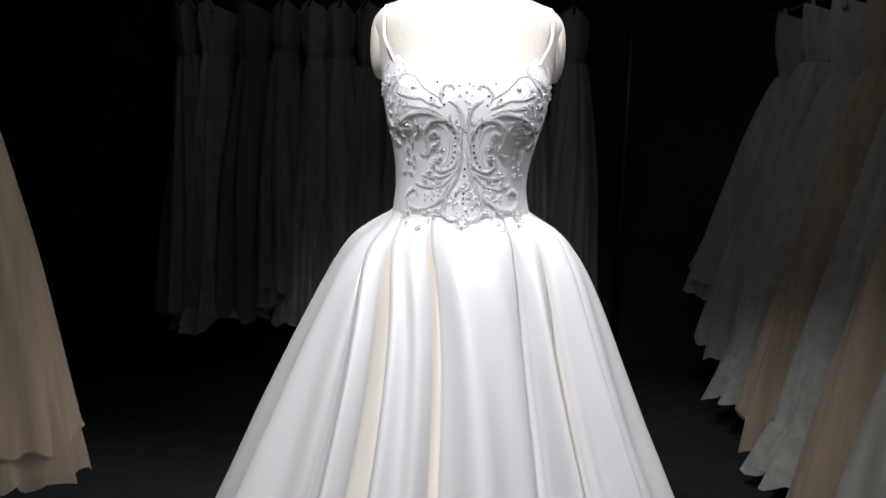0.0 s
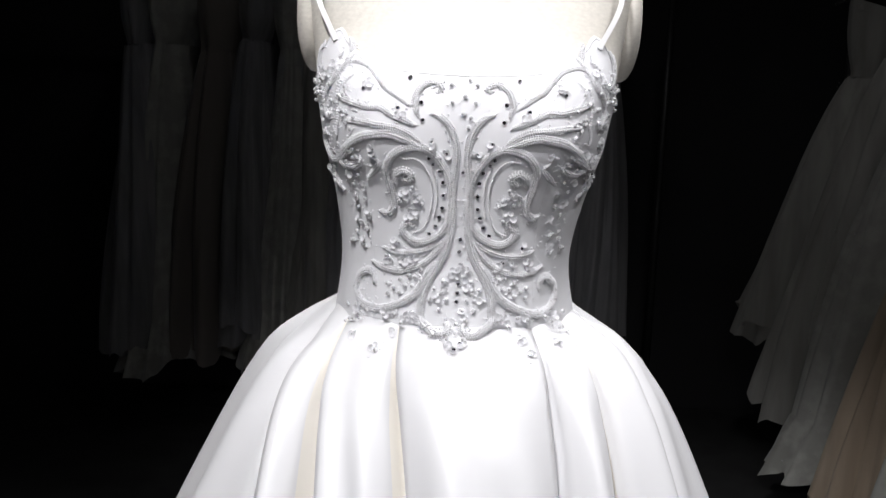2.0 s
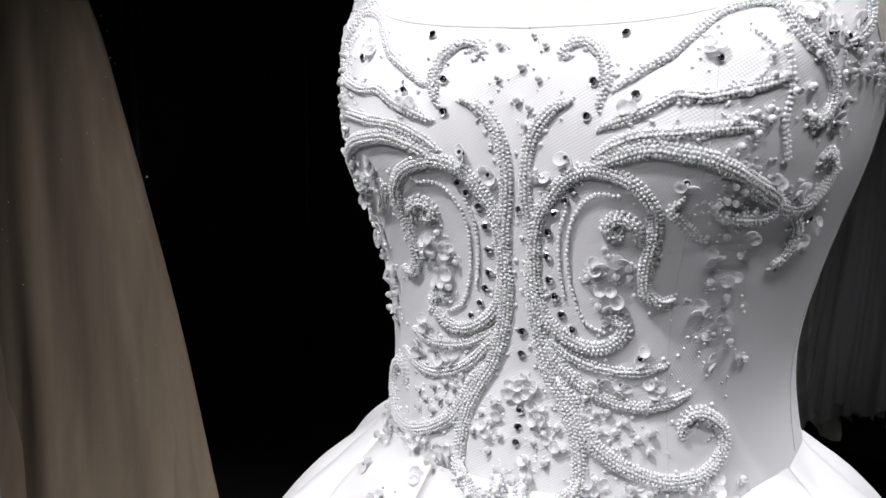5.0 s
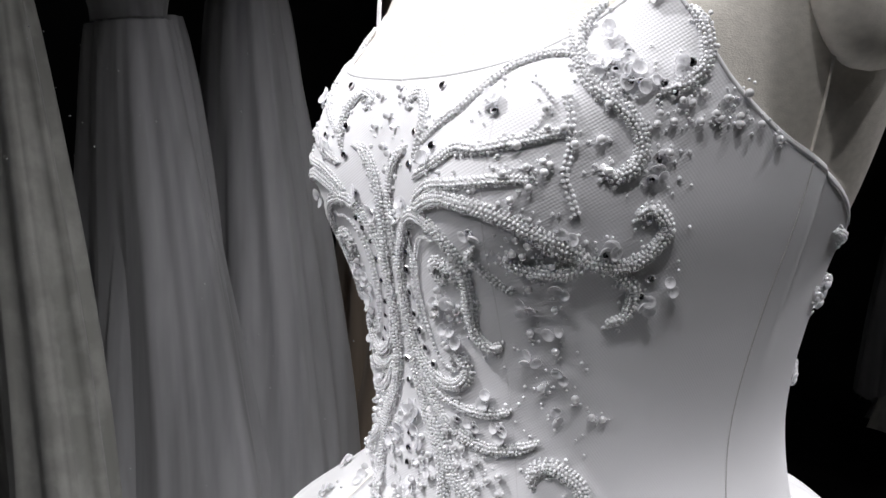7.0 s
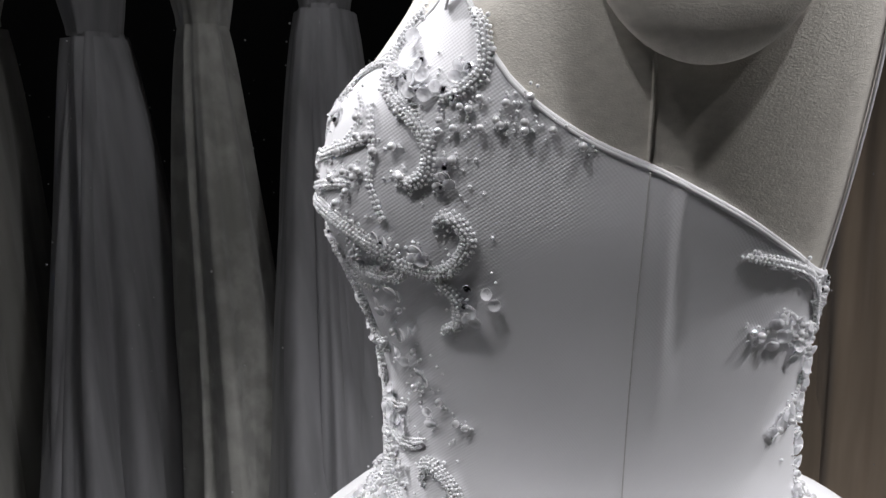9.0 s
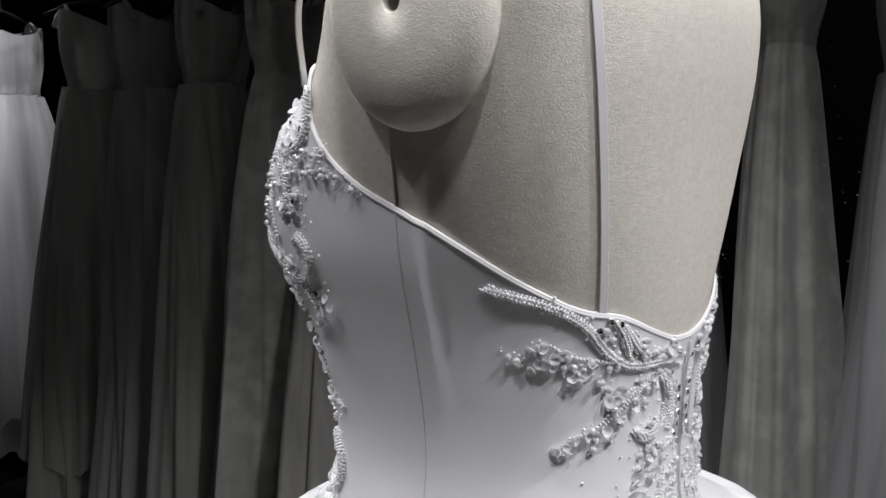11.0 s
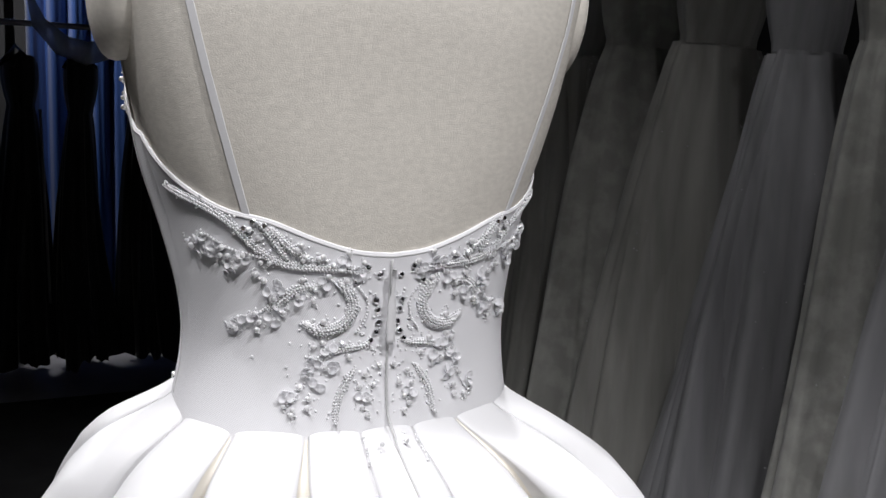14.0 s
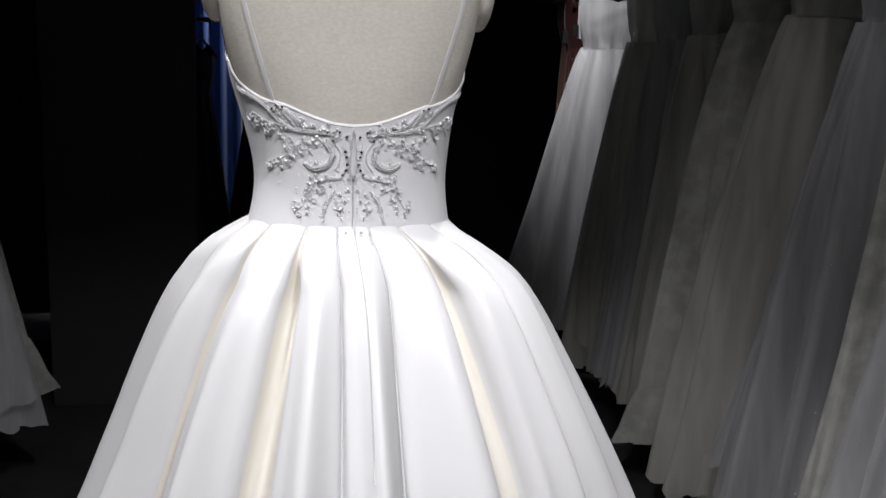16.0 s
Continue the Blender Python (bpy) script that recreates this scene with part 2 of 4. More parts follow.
structure("floor", box_bm(X0, X1, Y0, Y1, -0.1, 0.0), PALE_TILE, "pale smooth tile floor showing round the carpet")
structure("carpet", box_bm(X0 + 0.02, X1 - 0.02, -3.35, Y1 - 0.02, 0.0, 0.012, 0.004), CARPET, "dark charcoal short-pile carpet on the floor")
structure("ceiling", box_bm(X0, X1, Y0, Y1, H, H + 0.1), CEIL, "black painted ceiling of the showroom")
structure("wall_north", box_bm(X0 - 0.1, X1 + 0.1, Y1, Y1 + 0.1, 0, H), WALL, "charcoal painted wall behind the gowns")
structure("wall_east", box_bm(X1, X1 + 0.1, Y0, Y1, 0, H), WALL, "charcoal painted wall behind the gowns")
structure("wall_west", box_bm(X0 - 0.1, X0, Y0, Y1, 0, H), WALL, "charcoal painted wall behind the gowns")


# ---- the body's surface, shared by form, bodice and ornament ----
Z_KEYS = (0.96, 1.02, 1.055, 1.085, 1.11, 1.145, 1.185, 1.225, 1.258, 1.285, 1.31, 1.34, 1.37, 1.395, 1.41)
HALF_W = (0.135, 0.124, 0.118, 0.114, 0.113, 0.1155, 0.1205, 0.131, 0.139, 0.1440, 0.148, 0.154, 0.158, 0.138, 0.102)
FRONT_D = (0.132, 0.128, 0.126, 0.124, 0.123, 0.126, 0.132, 0.136, 0.133, 0.120, 0.105, 0.088, 0.073, 0.06, 0.05)
BACK_D = (0.105, 0.088, 0.082, 0.079, 0.079, 0.081, 0.0865, 0.091, 0.0945, 0.098, 0.101, 0.102, 0.099, 0.097, 0.08)
POWER_F = (2.3, 2.3, 2.3, 2.35, 2.4, 2.45, 2.45, 2.45, 2.4, 2.4, 2.4, 2.4, 2.4, 2.4, 2.3)
POWER_B = (2.2, 2.2, 2.2, 2.2, 2.2, 2.3, 2.5, 2.8, 3.0, 3.1, 3.1, 3.0, 2.7, 2.3, 2.3)


def smooth_interp(z, keys, values):
    """A Catmull-Rom curve through the stations."""
    z = min(max(z, keys[0]), keys[-1])
    i = max(0, min(len(keys) - 2, int(np.searchsorted(keys, z)) - 1))
    t = (z - keys[i]) / (keys[i + 1] - keys[i])
    p1, p2 = values[i], values[i + 1]
    h = keys[i + 1] - keys[i]
    m1 = (p2 - values[i - 1]) / (keys[i + 1] - keys[i - 1]) * h if i > 0 else p2 - p1
    m2 = (values[i + 2] - p1) / (keys[i + 2] - keys[i]) * h if i + 2 < len(keys) else p2 - p1
    return (2 * t**3 - 3 * t**2 + 1) * p1 + (t**3 - 2 * t**2 + t) * m1 + (3 * t**2 - 2 * t**3) * p2 + (t**3 - t**2) * m2


def body_point(az, z, off=0.0):
    """The point of the torso at azimuth az (degrees from the front, to +x) and height z, off metres outside it."""
    a, f, b = (smooth_interp(z, Z_KEYS, v) for v in (HALF_W, FRONT_D, BACK_D))
    front = math.cos(radians(az)) >= 0
    n = smooth_interp(z, Z_KEYS, POWER_F if front else POWER_B)
    d = f if front else b
    s, c = math.sin(radians(az)), math.cos(radians(az))
    if s > 0:
        a *= 1 - 0.07 * math.exp(-((z - 1.10) / 0.075) ** 2)
    r = (abs(s / a) ** n + abs(c / d) ** n) ** (-1 / n)
    if front:
        x = r * s
        cup = math.exp(-((abs(x) - 0.066) / 0.040) ** 2 - ((z - 1.226) / 0.036) ** 2) + 0.5 * math.exp(-((abs(x) - 0.08) / 0.05) ** 2 - ((z - 1.2) / 0.05) ** 2)
        r += 0.0135 * cup + 0.0075 * math.exp(-((abs(math.degrees(math.atan2(s, c))) - 36) / 20) ** 2 - ((z - 1.266) / 0.026) ** 2)
    r += off
    return Vector((r * s, -r * c, z))


def body_normal(az, z):
    e = 0.6
    du = body_point(az + e, z) - body_point(az - e, z)
    dv = body_point(az, z + 0.002) - body_point(az, z - 0.002)
    return du.cross(dv).normalized()


TOP_AZ = (0, 20, 32, 42, 50, 54, 58, 66, 76, 88, 100, 112, 124, 136, 150, 165, 180)
TOP_Z = (1.272, 1.274, 1.279, 1.289, 1.302, 1.310, 1.304, 1.273, 1.252, 1.2375, 1.222, 1.2055, 1.1925, 1.187, 1.1765, 1.1685, 1.166)


def top_z(az):
    return smooth_interp(abs((az + 180) % 360 - 180), TOP_AZ, TOP_Z)


WAIST = 1.056


# ---- dress form: one plain mesh ----
def dress_form():
    verts, faces = [], []

    def add(v, f):
        n = len(verts)
        verts.extend(v)
        faces.extend(tuple(i + n for i in q) for q in f)

    cols = 120
    rows = [0.96 + 0.45 * i / 60 for i in range(61)]
    v = [body_point(360 * j / cols, z) for z in rows for j in range(cols)]
    # shoulders close in to the neck
    for k in range(1, 13):
        t = k / 12
        zz = 1.41 + 0.035 * math.sin(t * math.pi / 2)
        for j in range(cols):
            p = body_point(360 * j / cols, 1.41)
            q = Vector((0.058 * math.sin(math.tau * j / cols), 0.008 - 0.055 * math.cos(math.tau * j / cols), zz))
            w = Vector((p.x * (1 - t) + q.x * t, p.y * (1 - t) + q.y * t, zz))
            v.append(w)
    for zz, s in ((1.47, 1.0), (1.52, 0.98), (1.525, 0.94), (1.525, 0.02)):
        for j in range(cols):
            v.append(Vector((0.056 * s * math.sin(math.tau * j / cols), 0.006 - 0.053 * s * math.cos(math.tau * j / cols), zz)))
    add(v, grid_faces(len(v) // cols, cols, True))
    # rounded arm plates with a screw hole
    for side in (1, -1):
        v = []
        c = Vector((side * 0.148, 0.008, 1.330))
        for rad, out in ((0.3, -0.04), (0.93, -0.012), (0.985, -0.006), (1.0, 0.0), (0.985, 0.004), (0.93, 0.0075), (0.8, 0.0115), (0.6, 0.0145), (0.35, 0.016), (0.12, 0.0165), (0.10, 0.015), (0.09, 0.0), (0.01, 0.0)):
            for j in range(48):
                a = math.tau * j / 48
                v.append(c + Vector((side * out, 0.043 * rad * math.cos(a), 0.055 * rad * math.sin(a))))
        f = grid_faces(len(v) // 48, 48, True)
        add(v, f if side < 0 else [tuple(reversed(q)) for q in f])
    # corded seams
    for az in (86, 274):
        top = 1.40
        line = [body_point(az, z, 0.0004) for z in np.linspace(1.1, top, 50)]
        add(*tube([p + Vector((0, 0.0006 * math.sin(90 * p.z), 0)) for p in line], 0.0009, 6))
    # pole, hidden by the skirt, down to a flat base
    add(*tube([(0, 0, 0.012), (0, 0, 0.5), (0, 0, 0.97)], 0.018, 16))
    add(*tube([(0, 0, 0.013), (0, 0, 0.03), (0, 0, 0.04)], [0.2, 0.2, 0.16], 32))
    add(*tube([(0, 0, 0.955), (0, 0, 0.962)], [0.12, 0.12], 32))
    ob = mesh_object("dress_form", verts, faces, LINEN)
    return tagged(ob, "cream linen-covered tailor's dress form wearing the white gown", "dress form")


dress_form()

# ---- the wedding gown ----
gown = tagged(empty("wedding_gown"), "white satin ball gown with beaded bodice on the dress form", "wedding gown")


def bodice():
    cols, rows = 180, 44
    v = []
    for i in range(rows + 1):
        t = i / rows
        for j in range(cols):
            az = 360 * j / cols
            z1 = top_z(az)
            z = WAIST - 0.006 + (z1 - WAIST + 0.006) * t
            v.append(body_point(az, z, 0.0022))
    # rolled edge over to the inside
    for off, dz in ((0.0019, 0.0009), (0.0011, 0.0013), (0.0004, 0.0006), (0.0003, -0.006)):
        for j in range(cols):
            az = 360 * j / cols
            v.append(body_point(az, top_z(az) + dz, off))
    ob = mesh_object("bodice", v, grid_faces(rows + 5, cols, True), SATIN_BODICE, gown, "white twill-weave satin bodice")
    uv = ob.data.uv_layers.new(name="cloth")
    for p in ob.data.polygons:
        wrap = p.index % cols == cols - 1
        for li in p.loop_indices:
            k = ob.data.loops[li].vertex_index % cols
            uv.data[li].uv = ((k + (cols if wrap and k == 0 else 0)) / cols * 0.78, v[ob.data.loops[li].vertex_index].z)
    return ob


bodice_ob = bodice()

# pleats: azimuth at the waist and further down, how far cloth tucks under, and whether cream shade is painted in the
# fold
FOLDS = (
    (-168, -173, 0.12, False), (-147, -147, 1.2, True), (-124, -129, 0.6, False), (-100, -88, 0.6, False), (-76, -40, 0.5, False), (-51, -25, 0.9, True), (-23, -5, 0.4, True),
    (32, 24, 0.45, False), (52, 38, 0.7, True), (75, 58, 0.5, False), (100, 92, 0.7, False), (122, 121, 1.1, True), (147, 153, 1.2, True), (168, 174, 0.12, False),
)
SKIRT_Z = (0.012, 0.15, 0.3, 0.45, 0.54, 0.68, 0.81, 0.92, 0.975, 1.01, 1.03, 1.044, 1.053, 1.058)
SKIRT_R = (0.60, 0.555, 0.498, 0.432, 0.390, 0.330, 0.277, 0.227, 0.198, 0.172, 0.153, 0.134, 0.1215, 0.1165)


def skirt():
    """A bell of satin in which the cloth tucks under at each fold: deep and sharp at the waist, soft waves at the hem."""
    rng = random.Random(4)
    count = len(FOLDS)
    zs = list(np.linspace(0.012, 0.9, 46)) + list(np.linspace(0.915, 1.058, 26))
    verts, nrow = [], 0
    jit = [(rng.uniform(-1, 1), rng.uniform(-1, 1), rng.uniform(0, 6.28)) for _ in FOLDS]
    for z in zs:
        base = smooth_interp(z, SKIRT_Z, SKIRT_R)
        down = min(1.0, max(0.0, (1.058 - z) / 0.7))
        close = max(0.0, 1 - (1.058 - z) / 0.05)
        row = []
        hang = math.exp(-(1.058 - z) / 0.09)
        edges = [low + (high - low) * hang for high, low, _, _ in FOLDS]
        for k, (j1, j2, j3) in enumerate(jit):
            a, b = edges[k], edges[(k + 1) % count] + (360 if k + 1 == count else 0)
            tuck_a, tuck_b = FOLDS[k][2], FOLDS[(k + 1) % count][2]
            w = b - a
            grow = 0.3 + 3.3 * min(1.0, down * 10.0)
            open_ = tuck_b * grow
            f0, f1 = a + tuck_a * grow, b - open_
            # the face of the panel
            for step in range(17):
                t = step / 16
                az = f0 + (f1 - f0) * t
                u = abs(2 * t - 1)
                bulge = (0.014 + 0.044 * down) * (1 - u ** (3.2 - 1.5 * down)) * (1 - 0.85 * close)
                ripple = 0.017 * min(1, 1.8 * down) * math.sin(math.tau * (t * (1.2 + 0.4 * j1) * max(1.0, w / 26) + j2) + 2 * z) + 0.004 * down * math.sin(9 * z + j3 + 5 * t)
                ripple *= 1 - u ** 4
                row.append((az, base * (1 + 0.015 * j1 * down * (1 - u ** 4)) + bulge + ripple - 0.022 * down - 0.004))
            # a crisp edge on one side of the fold, a soft rise on the other
            deep = 0.004 + 0.036 * min(1, down * 9) * (1 - 0.85 * down)
            deep *= 0.06 + 0.94 * min(1.0, tuck_b / 1.1)
            lap = 0.06 * (1 - down)
            prof = ((-1.0, 0.25), (-1.0 - lap, 0.7), (-0.8, 1.0), (-0.1, 0.95), (0.4, 0.7), (0.75, 0.35), (1.0, 0.08))
            if math.sin(radians(b)) < 0:
                prof = tuple((-q, d) for q, d in reversed(prof))
            for da, dr in prof:
                row.append((b + da * open_, base - deep * dr * (1 - 0.75 * close) - 0.022 * down - 0.004))
        nrow = len(row)
        for az, r in row:
            body = body_point(az, WAIST, 0.0)
            ring = math.hypot(body.x, body.y)
            blend = min(1.0, (1.058 - z) / 0.25)
            rr = (ring + 0.003 + (r - SKIRT_R[-1])) * (1 - blend) + r * blend
            front = 1 + 0.03 * math.cos(radians(az)) * blend - (0.012 if math.sin(radians(az)) < 0 else 0.03) * math.sin(radians(az)) * blend
            front -= 0.05 * blend * max(0.0, math.cos(radians(2.2 * max(-41, min(41, az - 108)))))
            settle = min(1.0, (1.058 - z) / 0.03)
            turned = (az + 180) % 360 - 180
            rr += settle * (0.010 * math.exp(-((turned + 126) / 20) ** 2) - 0.024 * math.exp(-((turned + 74) / 28) ** 2) + 0.015 * math.exp(-((turned - 70) / 20) ** 2) * max(0.0, (z - 0.7) / 0.36))
            lean = -0.021 * min(1.0, (1.058 - z) / 0.06) * (0.5 - 0.4 * math.cos(radians(az))) * (0.35 + 0.65 * abs(math.sin(radians(az))))
            verts.append((rr * front * math.sin(radians(az)) + lean, -rr * front * math.cos(radians(az)), z))
    faces = grid_faces(len(zs), nrow, True)
    ob = mesh_object("skirt", verts, faces, [SATIN, FOLD_SHADE], gown, "white satin pleated bell skirt")
    per = 24
    middle = (len(FOLDS) - 1) * per + 8
    seam = [Vector(verts[k * nrow + middle]) for k in range(len(zs))]
    for p in ob.data.polygons:
        c = (p.index % nrow) % per
        cream = FOLDS[((p.index % nrow) // per + 1) % count][3]
        # upper inner faces of these pleats take the painted warm shade
        if 17 <= c <= 21 and zs[p.index // nrow] > 0.6 and cream:
            p.material_index = 1
    return ob, seam


skirt_ob, back_seam = skirt()


def ball(level):
    bm = bmesh.new()
    bmesh.ops.create_icosphere(bm, subdivisions=level, radius=1)
    v = np.array([q.co[:] for q in bm.verts])
    f = np.array([[q.index for q in p.verts] for p in bm.faces])
    bm.free()
    return v, f


SEED_V, SEED_F = ball(1)


def beads_mesh(name, centres, radii, mat, parent, label="", kind=""):
    """Many small round beads joined in one part."""
    c, r = np.array([p[:] for p in centres]), np.array(radii)[:, None, None]
    v = (SEED_V[None] * r + c[:, None]).reshape(-1, 3)
    f = (SEED_F[None] + (np.arange(len(c)) * len(SEED_V))[:, None, None]).reshape(-1, 3)
    me = bpy.data.meshes.new(name)
    me.vertices.add(len(v))
    me.vertices.foreach_set("co", v.ravel())
    me.loops.add(f.size)
    me.loops.foreach_set("vertex_index", f.ravel())
    me.polygons.add(len(f))
    me.polygons.foreach_set("loop_start", np.arange(0, f.size, 3))
    me.polygons.foreach_set("use_smooth", np.ones(len(f), bool))
    me.update(calc_edges=True)
    me.materials.append(mat)
    ob = new(name, me)
    ob.parent = parent
    tagged(ob, label, kind=kind)
    return ob


# ---- hanging gowns on their racks ----
def clothes_rack(ends, z, label):
    rack = tagged(empty("clothes_rack"), label, "clothes rack")
    a, b = Vector((*ends[0], z)), Vector((*ends[1], z))
    mesh_object("rail", *tube([a, (a + b) / 2, b], 0.0125, 12), STEEL, rack)
    for p in (a, b):
        mesh_object("post", *tube([(p.x, p.y, 0.0 if abs(p.x) > 1.25 or p.y < -3.35 else 0.012), (p.x, p.y, z)], 0.014, 12), BLACK_METAL, rack)
    return rack


def hanging_gown(x, y, turn, cloth, rail_z, hem=0.12, seed=0, flare=0.26, thick=0.11, waist=0.085, label="", tags=False, sparkle=0):
    """A gown on a hanger: its broad side lies along the local x axis, across the rail."""
    rng = random.Random(seed)
    g = tagged(empty("hanging_gown", pose(x, y, 0, 0, 0, turn)), label, "gown", group="gowns on the racks")
    mat = CLOTHS[cloth]
    sh = rail_z - 0.125
    # hanger
    hang = mesh_object("hanger", *tube([(-0.19, 0, sh - 0.035), (-0.1, 0, sh + 0.005), (0, 0, sh + 0.03), (0.1, 0, sh + 0.005), (0.19, 0, sh - 0.035)], 0.006, 8), BLACK_METAL, g, "black hanger")
    hook = [(0, 0, sh + 0.03), (0, 0, sh + 0.085)] + [(0.021 * math.sin(a) , 0, rail_z - 0.002 - 0.0205 * math.cos(a) + 0.0) for a in np.linspace(-0.6 * math.pi + math.pi * 2, math.pi * 0.9, 9)]
    mesh_object("hook", *tube(hook, 0.002, 6), STEEL, hang)
    # bodice and skirt, one folded shell each
    wz = sh - rng.uniform(0.21, 0.28)
    cols = 120
    ph = [rng.uniform(0, 6.28) for _ in range(6)]
    nf = rng.randint(7, 10)

    def ring(z, grow=0.0):
        if z > wz:
            t = (z - wz) / (sh - 0.03 - wz)
            w = waist + 0.03 + 0.028 * math.sin(min(1, t * 1.1) * math.pi * 0.62)
            d = 0.047 + 0.02 * math.sin(t * 2.4)
            fold = 0.003
        else:
            t = (wz - z) / (wz - hem)
            w = waist + 0.03 + (flare - waist) * (t**0.8)
            d = 0.045 + (thick - 0.045) * t**0.7
            fold = 0.006 + 0.03 * t
        out = []
        for j in range(cols):
            a = math.tau * j / cols
            s, c = math.sin(a), math.cos(a)
            f = fold * (0.55 * math.sin(nf * a + ph[0] + 1.5 * z) + 0.35 * math.sin(3 * a + ph[2]))
            for size, weight in ((1.7, 1.5), (4.3, 1.1), (9.0, 0.5)):
                f += fold * weight * noise.noise((size * c + ph[1], size * s + ph[3], 0.8 * z + ph[4]))
            drop = max(0.0, 1 - (z - hem) / 0.25)
            lift = drop * (0.05 * noise.noise((1.6 * c + ph[5], 1.6 * s, ph[0])) + 0.03 * noise.noise((6 * c, 6 * s + ph[2], ph[1])))
            out.append(((w + f * 1.1 + grow) * c, (d + f * 0.75 + grow) * s + 0.015 * math.sin(3 * z + ph[5]), z + lift))
        return out

    zs = np.linspace(hem, wz, 30)
    mesh_object("skirt", [p for z in zs for p in ring(z)], grid_faces(len(zs), cols, True), mat, g)
    inner = [(0.93 * px, 0.9 * py, pz + 0.03 if i < cols else pz) for i, (px, py, pz) in enumerate(p for z in zs[:8] for p in ring(z))]
    mesh_object("underskirt", inner, grid_faces(8, cols, True), mat, g)
    if "tulle" in cloth:
        # a looser net layer over the skirt, shifted in its folds, with a ragged edge
        ph = [p + 1.9 for p in ph]
        net_end = hem + rng.uniform(0.03, 0.12)
        zn = np.linspace(net_end, wz - 0.01, 24)
        net = [(px, py, pz + (0.05 * noise.noise((px * 14, py * 14, seed)) if k < cols else 0)) for k, (px, py, pz) in enumerate(p for z in zn for p in ring(z, 0.012 + 0.02 * (wz - z) / (wz - hem)))]
        mesh_object("net_overlay", net, grid_faces(len(zn), cols, True), mat, g, "loose sheer net layer over the skirt")
    if "lace" in cloth:
        # a gathered lace frill round the hem
        frill = []
        for k, (z, out) in enumerate(((hem + 0.16, 0.004), (hem + 0.11, 0.02), (hem + 0.05, 0.03), (hem - 0.01, 0.045))):
            for n, (px, py, pz) in enumerate(ring(z, out)):
                wave = 0.012 * k / 3 * math.sin(n * math.tau * 20 / cols)
                frill.append((px * (1 + wave * 3), py * (1 + wave * 5), pz + 0.012 * (k == 3) * math.sin(n * math.tau * 10 / cols)))
        mesh_object("lace_frill", frill, grid_faces(4, cols, True), mat, g, "gathered lace frill at the hem")
    if sparkle:
        spots, sizes = [], []
        for k in range(sparkle):
            z = hem + (wz - hem) * rng.random() ** 0.8
            p = rng.choice(ring(z, 0.03))
            spots.append((p[0], p[1], p[2]))
            sizes.append(rng.uniform(0.0011, 0.0024))
        beads_mesh("sparkle", spots, sizes, PEARL, g, "scattered tiny pearl beads", "stuff")
    zs = np.linspace(wz - 0.004, sh - 0.055, 12)
    top = []
    for z in zs:
        for (px, py, pz) in ring(z):
            u = (z - wz) / (sh - wz)
            top.append((px, py * 1.02, pz + (0.05 * (abs(px) / 0.16) ** 1.5 if u > 0.6 else 0)))
    mesh_object("bodice", top, grid_faces(len(zs), cols, True), mat, g)
    for s in (-1, 1):
        for d in (-1, 1):
            p = [(s * 0.115, d * 0.04, sh - 0.06), (s * 0.115, d * 0.024, sh - 0.028), (s * 0.11, 0, sh + 0.001)]
            mesh_object("strap", *tube(p, [0.011, 0.009, 0.008], 8), mat, g)
    if tags:
        for dx, dz in ((0.10, -0.14), (0.15, -0.17)):
            part("swing_tag", box_bm(dx - 0.012, dx + 0.012, -0.104, -0.100, sh + dz - 0.05, sh + dz, 0.001), BLACK_METAL, g, "small black swing tag")
        bm = box_bm(-0.01, 0.09, -0.109, -0.106, sh - 0.20, sh - 0.06, 0.001)
        part("paper_tag", bm, PALE_TILE, g, "white paper label")
    return g


WEST = [
    (0.42, "champagne tulle", "champagne tulle ball gown with scattered sparkle hanging on the rack"),
    (0.17, "white tulle", "pale tulle gown with ribbon straps hanging on the rack"),
    (-0.08, "white tulle", "white tulle gown hanging on the rack"),
    (-0.33, "ivory lace", "ivory lace gown with floral sprays hanging on the rack"),
    (-0.58, "grey tulle", "grey-white tulle gown hanging on the rack"),
    (-0.82, "ivory lace", "ivory lace gown with floral sprays hanging on the rack"),
    (-1.06, "grey tulle", "smooth grey-white gown hanging on the rack"),
    (-1.3, "ivory tulle", "ivory tulle gown hanging on the rack"),
    (-1.54, "ivory lace", "ivory lace gown with floral sprays hanging on the rack"),
    (-1.78, "ivory tulle", "ivory tulle gown hanging on the rack"),
    (-2.02, "grey tulle", "grey-white tulle gown hanging on the rack"),
    (-2.26, "ivory tulle", "ivory tulle gown hanging on the rack"),
    (-2.7, "white tulle", "bright white tulle gown with swing tags hanging on the rack"),
    (-2.95, "red satin", "dark red satin gown hanging on the rack"),
    (-3.05, "rust satin", "rust brown satin gown hanging on the rack"),
]
WEST_X = lambda y: -1.386 - 0.02 * y
clothes_rack(((WEST_X(0.95), 0.95), (WEST_X(-3.25), -3.25)), 1.80, "steel clothes rail full of hanging gowns")
